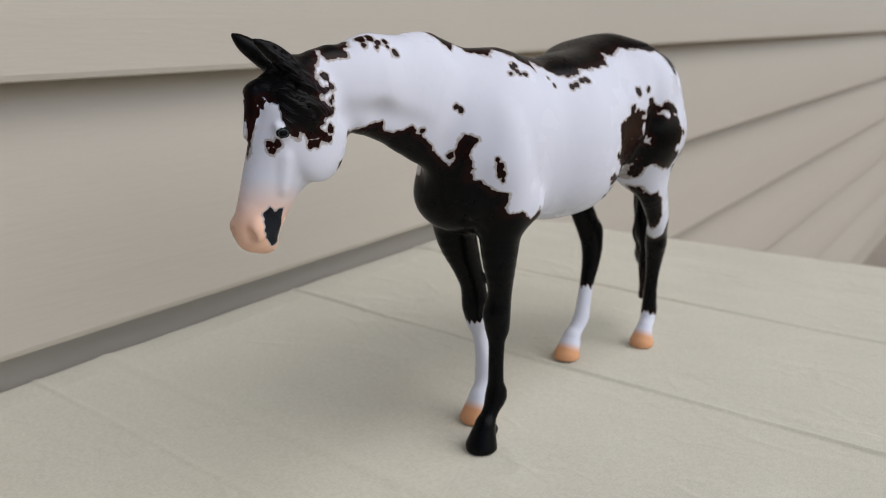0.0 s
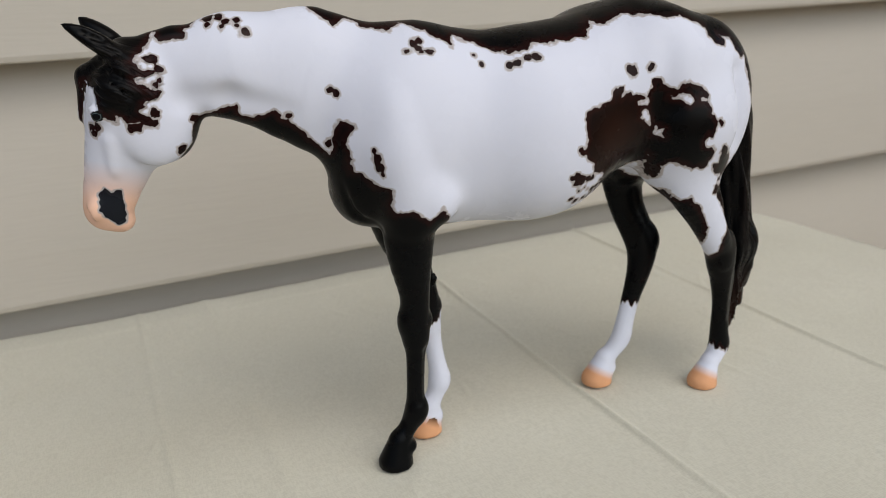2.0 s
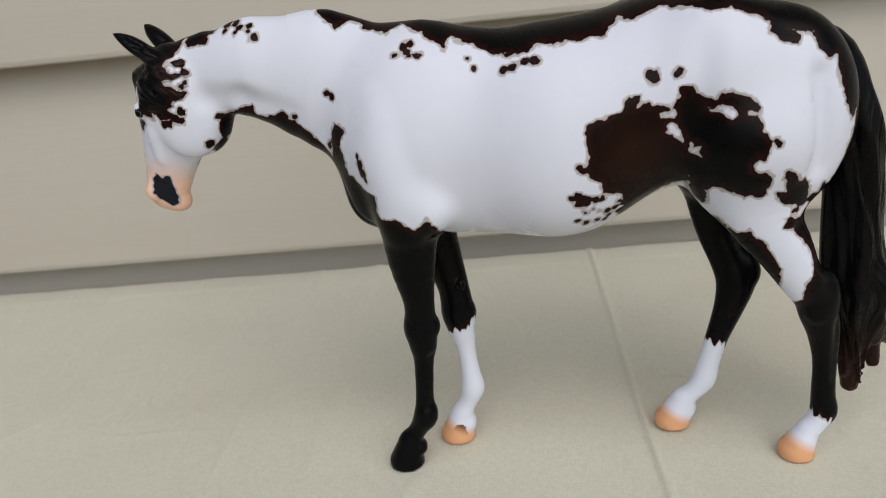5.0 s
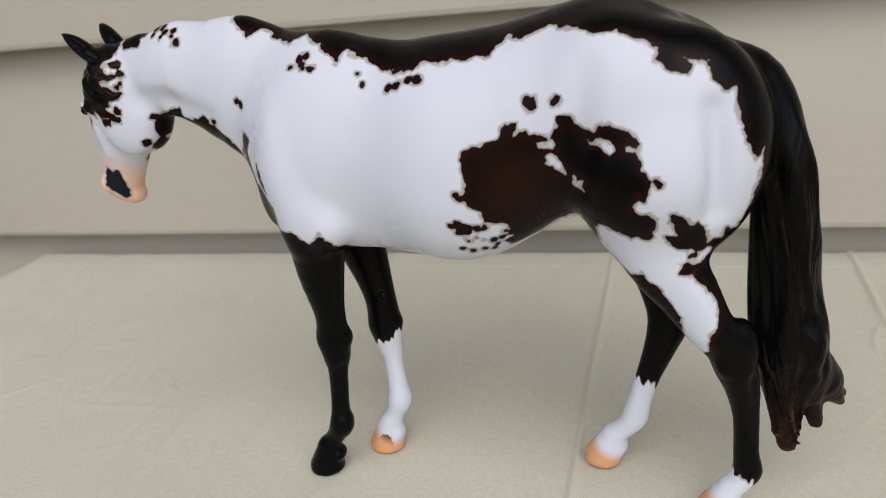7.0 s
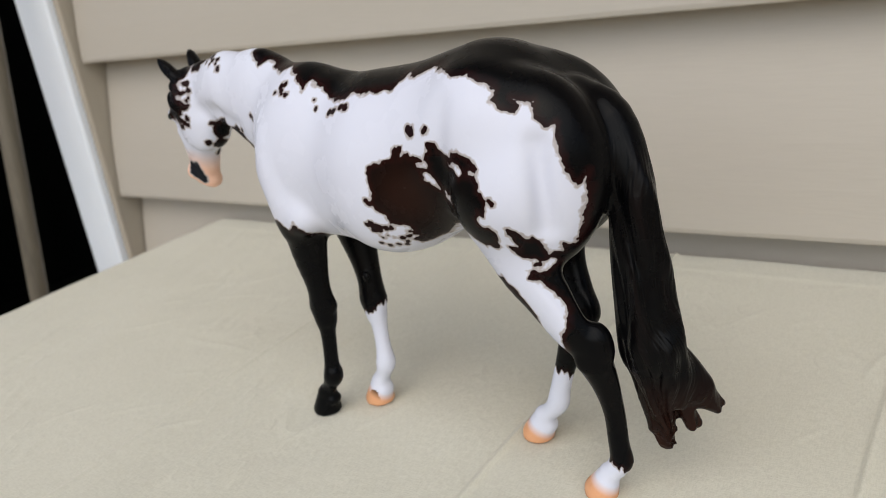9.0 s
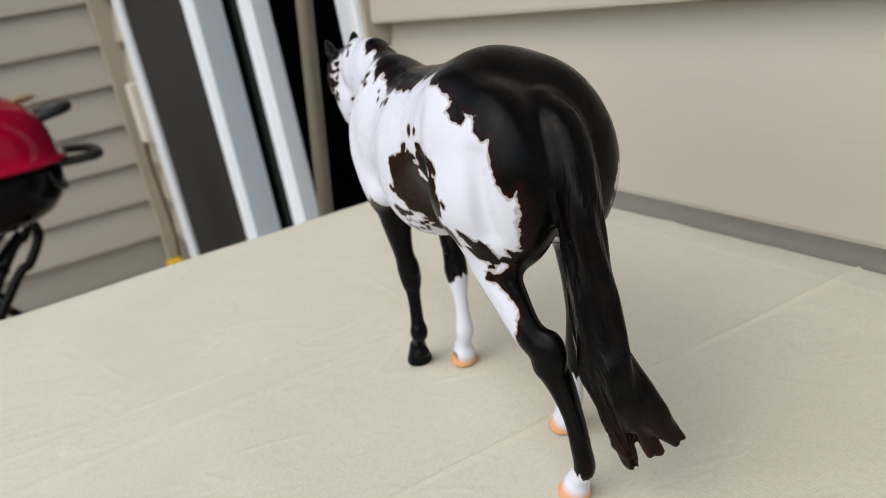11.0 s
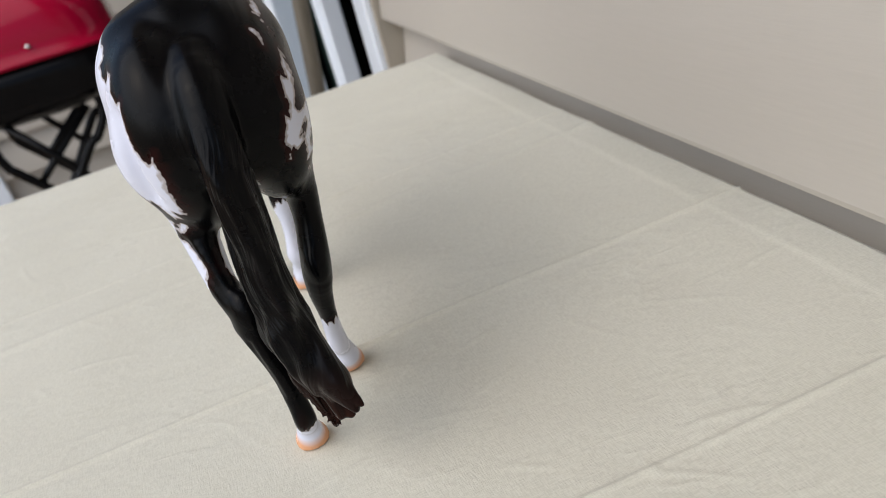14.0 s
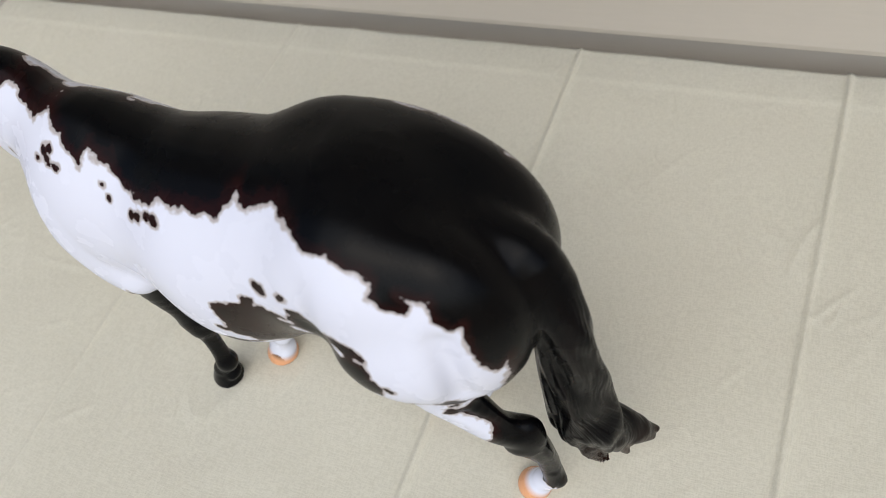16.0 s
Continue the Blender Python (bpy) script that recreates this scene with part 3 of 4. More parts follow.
    # left hind leg
    f.chain([(405, 169.5, 126, 16, 0.75), (409, 165.8, 110, 12.5, 0.66), (417, 165.8, 97, 10.2, 0.64), (424.5, 166.8, 84, 8.2, 0.68), (430.8, 169.8, 75, 7.6, 0.78), (433.4, 170.8, 67.5, 7.2, 0.85), (436.4, 172.4, 58, 6.0, 0.86), (438.7, 174, 45, 4.9, 0.84), (439.4, 175.2, 30, 4.8, 0.9), (440, 175.6, 21.5, 5.3, 0.9), (437.8, 175.4, 17, 4.6, 1), (434.8, 175.3, 13.5, 4.3, 1)], 6)
    f.blob((437, 171.3, 77.5), (3.4, 3.4, 7), 5, (0, -18, 0))
    f.blob((430.5, 165.9, 69), (3.2, 1.6, 4.0), 2, (0, -25, 0))
    f.limb((439.5, 166.7, 64), (441.6, 170.2, 36), 0.8, 0.8, 1.0, 2.5, True)
    f.limb((434.6, 164.1, 84), (420, 160.2, 104), 0.8, 0.8, 1.0, 4, True)
    f.limb((433.9, 175.3, 12.5), (430, 175.3, 3.5), 4.6, 7.4, 1.0, 1.2)
    # right hind leg
    f.chain([(402, 207, 124, 13, 0.75), (404, 209.2, 108, 11.3, 0.66), (406.5, 208.2, 92, 9.3, 0.64), (411.2, 205.4, 78, 8.6, 0.72), (412.8, 203.4, 69, 8.2, 0.76), (409.8, 202, 58, 6.3, 0.84), (405, 202, 44, 4.8, 0.84), (401.6, 202, 32, 4.7, 0.9), (399.8, 202.2, 24.5, 5.2, 0.9), (396.5, 202.8, 19.5, 4.5, 1), (392.2, 203.5, 15, 4.2, 1)], 6)
    f.blob((418.6, 203.4, 74.5), (3.6, 3.4, 6.5), 3.5, (0, -15, 0))
    f.limb((390.8, 203.9, 13.5), (386.6, 204.6, 3.0), 5.0, 7.9, 1.0, 2.2)
    f.blob((393.4, 204.2, 9.0), (3.2, 4.6, 3.2), 3)
    # tail
    f.chain([(426, 187, 168, 8, 1), (438.8, 186, 160, 8.8, 1), (446.6, 183.6, 137, 9.2, 0.86), (448, 183, 112, 10.4, 0.76), (449.4, 182.8, 92, 11.6, 0.72), (451, 182.8, 72, 12.4, 0.7)], 3)
    f.limb((453, 182.6, 72), (465.6, 190.3, 51), 10.5, 7.2, 0.85, 4)
    f.limb((466, 190.5, 50), (473.4, 194.4, 40.5), 6.2, 1.8, 0.9, 2.5)
    f.limb((450.5, 181.5, 66), (455, 186.4, 26.6), 9, 3.2, 0.75, 3)
    f.limb((460, 183.5, 58), (465, 188.6, 34), 6, 1.8, 0.8, 2.5)
    f.limb((459, 188.5, 64), (475, 196.8, 42.5), 4.2, 1.1, 1.0, 1.5)
    f.limb((453.5, 180.5, 52), (450.8, 182.8, 33), 3.2, 1.2, 1.0, 1.5)
    f.limb((461, 188.5, 46), (466, 192.3, 34), 2.8, 1.1, 1.0, 1.5)
    # ears
    f.chain([(188, 207.5, 178, 3.2, 1), (181, 206.8, 184, 3.5, 1), (175, 207.6, 188.6, 2.9, 1), (169.4, 208.8, 192, 0.9, 1)], 2)
    f.chain([(190, 219, 179, 3.4, 1), (183.5, 222, 186, 3.8, 1), (178.5, 225, 190.6, 3.0, 1), (175.1, 226.9, 194, 1.0, 1)], 2)
    f.limb((180.5, 204.0, 185.8), (173, 206.2, 190.4), 0.9, 0.5, 1.0, 1.2, True)
    # muscle, bone and face
    f.blob((282, 177, 118), (10, 7, 13), 6, (0, 20, 0))
    f.limb((284, 187.5, 163), (275, 181, 140), 8, 8, 0.9, 5)
    f.limb((275, 180, 138), (290, 175, 118), 8, 7, 0.9, 7)
    f.blob((193, 206, 155.5), (12.8, 5.8, 14.8), 1.8)
    f.limb((177, 206.3, 152), (177, 208.8, 140), 1.4, 0.8, 1.0, 3)
    f.blob((175.4, 204.6, 161), (3.0, 2.4, 2.4), 1.5)
    f.limb((173, 205.2, 163.6), (178.5, 203.4, 163.6), 1.1, 1.1, 1.0, 1.5)
    for y in (213.8, 225.2):
        f.blob((168.4, y, 126), (3.2, 2.4, 4.2), 2.5, (0, 20, 0))
        f.blob((164.6, y + 0.9 if y < 219 else y - 0.9, 123.8), (2.7, 2.5, 3.0), 1.0, (0, 20, 0), True)
    f.limb((176.6, 209.6, 125), (176.4, 212.6, 119.5), 0.7, 0.7, 1.0, 1.2, True)
    f.limb((176.4, 212.6, 119.2), (169, 214.5, 117.2), 0.6, 0.5, 1.0, 1.2, True)
    # throat groove and the front of the shoulder
    f.limb((204, 198.6, 164), (219, 196.2, 163), 1.1, 1.3, 1.0, 8, True)
    f.limb((219, 196.2, 163), (237, 190.4, 157), 1.3, 1.1, 1.0, 8, True)
    f.limb((253, 182, 164), (247.5, 188.4, 147), 1.4, 1.3, 1.0, 8, True)
    # forelock and mane swept over the cheek
    f.limb((187, 213, 182), (173.8, 216, 174), 4.2, 3.6, 1.0, 4)
    f.limb((173.8, 216, 174), (169.8, 217, 160), 3.4, 1.6, 1.0, 3)
    f.limb((183, 209, 177), (176.5, 211, 168), 2.2, 0.9, 1.0, 2)
    f.blob((189, 204, 173), (8, 3.6, 8), 3, (0, 35, 0))
    f.chain([(176.4, 207.6, 174.4, 1.2, 1), (178.6, 203.9, 172, 1.9, 1), (182, 201.2, 168.6, 2.0, 1), (186.9, 199.6, 165, 0.8, 1)], 0.9)
    f.chain([(181.8, 206.8, 180, 1.4, 1), (183.8, 202.9, 178, 2.2, 1), (187, 200.9, 174.8, 2.0, 1), (190.4, 199.9, 171, 0.9, 1)], 1.0)
    f.chain([(181, 203, 173.4, 1.0, 1), (185.8, 200.7, 170.2, 2.0, 1), (190.5, 200.1, 168, 1.7, 1), (195.2, 200.2, 166.3, 0.8, 1)], 0.9)
    f.chain([(176, 205.4, 170, 1.0, 1), (178.2, 203.2, 168.1, 1.5, 1), (180.4, 201.8, 166, 0.6, 1)], 0.8)
    f.chain([(178, 207.8, 176, 0.8, 1), (181, 206, 177.3, 1.3, 1), (183.4, 203.7, 178.4, 0.5, 1)], 0.8)
    # thin partings between the locks
    for a, b in (((178.5, 203.2, 174.2), (185.5, 199.8, 167.6)), ((182, 203.8, 176.6), (188.6, 199.8, 170)), ((180, 202.2, 170.8), (184.8, 199.4, 166.2)), ((184.6, 201.8, 178.4), (190.6, 199.6, 173))):
        f.limb(a, b, 0.55, 0.3, 1.0, 0.8, True)
    # front of the haunch and back of the thigh
    f.limb((386, 152, 172), (384, 151, 150), 1.0, 1.2, 1.0, 10, True)
    f.limb((384, 151, 150), (379, 155.5, 128), 1.2, 0.9, 1.0, 10, True)
    f.limb((424, 156, 158), (425, 156, 128), 0.9, 1.1, 1.0, 9, True)
    f.blob((398, 160.5, 160), (9, 5, 12), 8, (0, 25, 0))
    # shoulder blade and breast
    f.blob((278, 186, 136), (13.5, 18.0, 33), 3.5, (0, -4, 0))
    f.limb((253, 188.5, 131), (260, 189.5, 115), 0.8, 0.9, 1.0, 2.5, True)
    f.limb((260, 189.5, 115), (268, 184, 108), 0.9, 0.8, 1.0, 2.5, True)
    # hair of the tail
    f.strands()
    f.ground()
    return f


# ---- coat ----
def coat_material():
    m, nodes, links, b = material("painted_coat", 0.42)
    vec = coords(nodes, links)

    def attr(name):
        a = nodes.new("ShaderNodeAttribute")
        a.attribute_name = name
        return a.outputs["Fac"]

    coat = attr("coat")
    rag = math_node(nodes, links, "SUBTRACT", noise_tex(nodes, links, vec, 170.0, 2.0, 0.5), 0.5)
    fine = math_node(nodes, links, "SUBTRACT", noise_tex(nodes, links, vec, 430.0, 1.0, 0.5), 0.5)
    edge = math_node(nodes, links, "ADD", coat, math_node(nodes, links, "ADD", math_node(nodes, links, "MULTIPLY", rag, 2.8), math_node(nodes, links, "MULTIPLY", fine, 2.0)))
    wide = noise_tex(nodes, links, vec, 22.0, 3.0)
    dark = mix(nodes, links, ramp(nodes, links, wide, [(0.45, (0, 0, 0)), (0.75, (1, 1, 1))]), (0.0020, 0.0022, 0.0027), (0.0032, 0.0028, 0.0030))
    # bay brown shows near the edges and in the tail's lower hair
    thin = math_node(nodes, links, "MULTIPLY", math_node(nodes, links, "ADD", edge, 2.4), 0.42, True)
    dark = mix(nodes, links, math_node(nodes, links, "MULTIPLY", thin, wide), dark, (0.027, 0.0058, 0.0048))
    dark = mix(nodes, links, math_node(nodes, links, "MULTIPLY", attr("bay"), 0.8), dark, (0.034, 0.011, 0.006))
    dark = mix(nodes, links, attr("pink"), dark, (0.012, 0.014, 0.019))
    light = mix(nodes, links, attr("pink"), mix(nodes, links, wide, (0.625, 0.645, 0.745), (0.665, 0.685, 0.785)), (0.78, 0.50, 0.37))
    comb = nodes.new("ShaderNodeCombineXYZ")
    links.new(attr("across"), comb.inputs[0])
    links.new(math_node(nodes, links, "MULTIPLY", attr("along"), 0.07), comb.inputs[1])
    strand = noise_tex(nodes, links, comb.outputs[0], 0.26, 3.0, 0.5)
    hair = attr("hair")
    lit = math_node(nodes, links, "MULTIPLY", ramp(nodes, links, strand, [(0.5, (0, 0, 0)), (0.72, (1, 1, 1))]), math_node(nodes, links, "MULTIPLY", hair, 0.7))
    dark = mix(nodes, links, lit, dark, (0.009, 0.006, 0.006))
    halo = mix(nodes, links, attr("plain"), (0.40, 0.37, 0.37), light)
    s1 = math_node(nodes, links, "MULTIPLY", math_node(nodes, links, "SUBTRACT", edge, 0.2), 4.0, True)
    s2 = math_node(nodes, links, "MULTIPLY", math_node(nodes, links, "SUBTRACT", edge, 0.8), 1.6, True)
    col = mix(nodes, links, s2, mix(nodes, links, s1, dark, halo), light)
    col = mix(nodes, links, attr("hoof"), col, (0.66, 0.34, 0.18))
    eye = attr("eye")
    col = mix(nodes, links, ramp(nodes, links, eye, [(0.0, (0, 0, 0)), (0.02, (1, 1, 1))]), col, (0.01, 0.01, 0.01))
    col = mix(nodes, links, ramp(nodes, links, eye, [(0.16, (0, 0, 0)), (0.21, (1, 1, 1))]), col, (0.07, 0.09, 0.095))
    col = mix(nodes, links, ramp(nodes, links, eye, [(0.27, (0, 0, 0)), (0.32, (1, 1, 1))]), col, (0.004, 0.004, 0.005))
    links.new(col, b.inputs["Base Color"])
    rough = math_node(nodes, links, "ADD", 0.19, math_node(nodes, links, "MULTIPLY", noise_tex(nodes, links, vec, 60.0), 0.16))
    links.new(math_node(nodes, links, "SUBTRACT", rough, math_node(nodes, links, "MULTIPLY", ramp(nodes, links, eye, [(0.0, (0, 0, 0)), (0.05, (1, 1, 1))]), 0.3)), b.inputs["Roughness"])
    b.inputs["Specular IOR Level"].default_value = 0.09
    skin = bump(nodes, links, b, noise_tex(nodes, links, vec, 500.0, 2.0), 0.06, 0.0003)
    locks = bump(nodes, links, b, math_node(nodes, links, "MULTIPLY", strand, hair), 0.9, 0.0042)
    links.new(skin.outputs[0], locks.inputs["Normal"])
    return m


# outlines of the dark patches in the horse's side view (x, z) and round spots (x, y, z, r), in mm
BACK = [(253, 192), (256, 189), (260, 186), (263, 188), (267, 188), (271, 185), (279, 183), (284, 185), (286, 186), (288, 184), (293, 182), (294, 180), (297, 179), (301, 176), (301, 178), (303, 180), (306, 178), (311, 177), (313, 175), (318, 173), (324, 172), (329, 173), (333, 175), (340, 175), (347, 176), (356, 177), (358, 180), (362, 182), (365, 181), (369, 182), (372, 183.6), (376, 184.3), (380, 184.1), (392, 184.5), (392, 240), (253, 240)]
RUMP = [(368, 240), (368, 185), (380, 184.1), (383, 184), (387, 182.7), (391, 181.8), (395, 182.5), (399, 181.2), (404, 179.2), (408, 176.8), (406.8, 173.6), (409.5, 171), (415.8, 169), (416.8, 171), (413.8, 174), (421.8, 172), (422.8, 168), (426.8, 164), (429.8, 165), (429.8, 161), (431.8, 152), (435.8, 143), (438.8, 147), (438.8, 141), (437.8, 136), (434.8, 125), (428.8, 115), (430, 60), (430, -20), (520, -20), (520, 240)]
FLANK = [(347.6, 147.6), (349.1, 148.4), (354, 150.4), (358.7, 151.7), (360.5, 152.2), (360.5, 155.5), (361.7, 156.9), (362.3, 155.7), (363.4, 156.7), (364.9, 156.6), (364.8, 154.9), (363.7, 153.9), (363.4, 152.1), (364.9, 152.8), (366.4, 154.3), (368.2, 153.8), (368.4, 152.0), (370.8, 152.7), (373.1, 153.0), (375.5, 151.9), (375.9, 153.8), (377.4, 155.0), (378.8, 155.1), (378.4, 157.8), (379.2, 158.8), (382.0, 158.3), (382.8, 157.3), (382.5, 155.3), (384.2, 155.1), (386.6, 154.1), (389.0, 152.9), (386.9, 142.1), (381.9, 124.1), (374.6, 119.9), (369.2, 115.4), (363.6, 113.5), (359.1, 112.6), (357.8, 114.7), (361.1, 116.5), (360.4, 119.8), (358.7, 122.5), (355.5, 123.1), (353.0, 124.7), (351.3, 128.1), (348.2, 130.2), (347.0, 132.5), (346.8, 134.5), (347.9, 137.4), (347.7, 141.5), (347.4, 144.9)]
THIGH = [(411.8, 128.4), (413.5, 127.7), (415.5, 126.4), (417.2, 123.9), (419.4, 123.8), (421.2, 122.5), (421.9, 118.5), (422.4, 115.6), (421.1, 113.8), (419.4, 113.5), (418.1, 114.9), (416.4, 114.3), (414.1, 115.9), (412.4, 117.4), (410.7, 119.7), (410.0, 121.1), (412.0, 120.5), (413.7, 118.1), (413.7, 120.4), (412.6, 122.7), (413.2, 124.9), (411.5, 126.3)]
STRIPE = [(389, 117), (399, 117), (412, 117), (415, 110), (420, 104), (424, 99), (427, 93), (427, 86), (424, 83), (425, 76), (421, 70), (417, 74), (414.5, 90), (408.5, 100), (403, 105), (398, 105), (393, 109)]
CHEST = [(206, 157), (209, 157), (215, 158), (219, 160), (222, 160), (222, 157), (228, 155), (235, 157), (237, 154), (242, 151), (247, 145), (253, 139), (256, 152), (258, 152), (260, 150), (257, 145), (258, 140), (259, 132), (262, 132), (266, 127), (270, 126), (270, 120), (271, 116), (275, 117), (277, 117), (284, 112), (289, 117), (292, 113), (294, 107), (312, 100), (312, -10), (240, -10), (240, 122), (214, 148)]
# dark cap with the forelock's points, in the head's front quarter view (0.76 x - 0.65 y, z)
CAP = [(-17, 190), (-14, 180), (-12.6, 175), (-12.3, 172.6), (-12.8, 165.2), (-11.9, 167.4), (-11.5, 163.4), (-11.9, 160), (-12.5, 152.5), (-11.3, 157.9), (-10.2, 160.7), (-9, 164), (-8, 168), (-8.2, 172), (-6.3, 169.3), (-5.5, 171.3), (-6, 173.1), (-4.3, 173.2), (-3.2, 171.3), (-1.7, 167.1), (0.2, 166.5), (-0.2, 164.5), (2.7, 160.6), (5.5, 158.5), (5.7, 161), (7.7, 160.2), (9.1, 158.2), (12.6, 158.5), (14.5, 156.4), (16.7, 155.8), (17.1, 157.2), (15.1, 159.3), (13.3, 161.6), (15.4, 163.1), (14.9, 164.3), (18, 165.8), (18.9, 167.8), (16.7, 168.3), (14.6, 170.3), (13.3, 173.3), (15.6, 173.2), (18, 174.6), (15.2, 175.5), (12.5, 179.1), (12.7, 182.1), (14.3, 184.5), (13.5, 187), (13.5, 215), (-17, 215)]
CREST = [(198, 210), (198, 188), (199, 185), (203, 185), (207, 185), (208, 187), (207, 188), (211, 190), (212, 210)]
NECK_SPOTS = [(194, 202.5, 179, 1.2), (196, 203.4, 179, 1.2), (197, 201.9, 175, 1.1), (198, 201.9, 175, 0.9), (195, 200.4, 170, 1.0), (197, 201.0, 171, 1.0), (254.7, 188.3, 163.6, 0.9), (256.6, 187.3, 162.2, 1.1), (265.2, 174.8, 141.4, 0.9), (265.8, 174.1, 138.5, 1.5), (266.5, 173.8, 135.1, 1.5), (267.6, 173.7, 132.2, 0.8), (239.5, 194.5, 155.4, 0.8), (252.5, 190.5, 143.6, 1.5)]
CREST_SPOTS = [(216.8, 204.8, 191.5, 1.8), (220.3, 203.6, 191.7, 1.6), (221.9, 201.0, 190.0, 0.9), (216.1, 202.5, 189.6, 0.9), (225.9, 200.8, 190.2, 0.9), (225.7, 199.2, 188.2, 0.9), (227.9, 197.7, 186.3, 1.4), (220.7, 199.8, 188.3, 0.7)]
WITHERS_SPOTS = [(282.7, 179.6, 175.8, 1.0), (286.1, 181.2, 178.3, 1.2), (288.3, 181.4, 178.9, 1.0), (287.3, 179.3, 176.6, 1.0), (287.9, 178.3, 175.3, 0.6), (290.8, 177.6, 175.2, 1.0), (291.9, 177.6, 175.4, 0.6), (308.6, 176.4, 172.6, 0.6), (310.8, 174.0, 169.0, 0.6)]
BODY_SPOTS = [(321.3, 170.4, 167.9, 1.2), (323.9, 169.9, 168.6, 1.3), (325.2, 170.1, 169.4, 0.8), (328.6, 169.4, 170.3, 1.3), (331.4, 168.4, 170.1, 1.6), (332.9, 167.8, 169.8, 0.9), (368.8, 159.4, 163.2, 1.2), (369.9, 158.6, 162.1, 1.4), (371.0, 159.1, 163.8, 0.8), (376.8, 157.3, 163.0, 1.0), (378.2, 157.1, 163.5, 1.0), (344.6, 156.9, 134.6, 0.6), (345.2, 157.0, 133.2, 0.6), (406.9, 148.7, 139.4, 0.8), (407.8, 148.7, 138.5, 0.8), (417.7, 159.1, 112.2, 0.6), (419.0, 159.7, 112.2, 0.6)]
BELLY_SPOTS = [(341.1, 158.5, 123.3, 0.9), (343.4, 158.1, 124.2, 1.0), (345.4, 158.9, 122.7, 1.0), (347.5, 159.4, 122.1, 1.0), (349.9, 160.0, 121.5, 1.0), (352.3, 160.6, 121.7, 0.7), (343.6, 159.3, 120.6, 0.7), (346.6, 159.7, 120.4, 0.6), (349.0, 161.3, 118.2, 0.6), (346.3, 161.4, 116.8, 0.8), (350.9, 162.5, 116.7, 0.5), (354.1, 164.1, 116.1, 1.0), (357.3, 165.1, 116.7, 1.0), (360.1, 166.0, 118.0, 1.0), (354.9, 166.2, 113.9, 0.8), (343.7, 163.1, 113.4, 0.8), (346.8, 164.6, 112.2, 1.0), (350.7, 165.4, 112.5, 1.0), (353.7, 167.0, 112.3, 0.8), (358.6, 164.1, 119.5, 0.8)]
FACE_SPOTS = [(174.0, 206.4, 157.0, 1.2), (172.6, 208.4, 157.0, 1.2), (172.6, 208.2, 155.2, 0.9), (193, 199.5, 161, 1.15), (194, 199.8, 160, 1.0), (191, 199.8, 158, 1.1), (193, 199.8, 157, 1.0), (185, 201.3, 156, 1.1), (187, 200.7, 156, 1.1), (209, 209, 152, 5.0), (203, 210, 145, 3.5), (191, 219, 137, 2.2), (201, 203.7, 146, 1.6)]
HAUNCH = [(382.3, 157.1), (384.2, 155.1), (386.6, 154.1), (389.0, 152.9), (391.1, 154.5), (391.1, 155.8), (393.8, 156.4), (396.0, 154.9), (397.6, 154.5), (400.5, 152.3), (402.1, 150.5), (401.5, 149.6), (399.4, 150.3), (398.2, 149.6), (397.2, 148.0), (399.2, 147.5), (401.4, 147.0), (402.4, 145.1), (402.2, 143.1), (403.7, 141.5), (405.0, 139.4), (405.1, 136.7), (404.0, 134.5), (403.6, 133.6), (401.7, 134.9), (400.4, 132.5), (400.7, 130.2), (402.3, 129.1), (404.9, 128.7), (406.6, 126.7), (406.6, 123.8), (405.6, 122.2), (406.1, 120.3), (403.9, 119.6), (401.6, 121.1), (399.8, 119.1), (398.1, 120.2), (396.4, 121.4), (395.0, 122.1), (392.9, 122.5), (391.2, 124.0), (389.3, 122.9), (387.7, 121.4), (388.7, 119.3), (388.7, 115.3), (384.4, 121.5), (383.4, 126.4), (376.3, 133.1)]
THIGH_BACK = [(430.2, 119.7), (428.2, 120.3), (427.3, 116.8), (424.4, 116.9), (423.1, 115.4), (424.8, 112.7), (424.2, 111.0), (422.7, 111.0), (420.9, 108.8), (418.3, 108.7), (415.3, 108.0), (414.6, 106.9), (417.8, 105.6), (419.6, 103.7), (421.1, 102.0), (423.9, 100.5), (432, 104), (436, 118)]
NOTCHES = [[(371.6, 150.7), (374.2, 150.8), (375.5, 151.9), (376.5, 151.1), (377.3, 150.0), (376.9, 148.7), (375.3, 148.4), (374.1, 149.0), (372.4, 149.4)], [(373.4, 146.6), (375.7, 147.1), (377.4, 146.5), (377.8, 144.9), (378.8, 144.0), (379.7, 141.5), (380.3, 139.0), (378.8, 140.3), (377.1, 141.6), (375.4, 142.7), (373.4, 143.7), (374.0, 145.2)], [(381.2, 137.5), (382.8, 139.4), (383.1, 137.7), (384.9, 137.6), (384.3, 136.4), (385.7, 134.4), (383.7, 135.1), (381.5, 135.4)], [(386.5, 151.6), (388.9, 151.5), (391.0, 152.6), (393.3, 151.8), (394.0, 150.5), (395.3, 148.6), (393.6, 147.5), (392.6, 148.5), (390.9, 150.0), (388.5, 149.6), (387.5, 150.2)]]
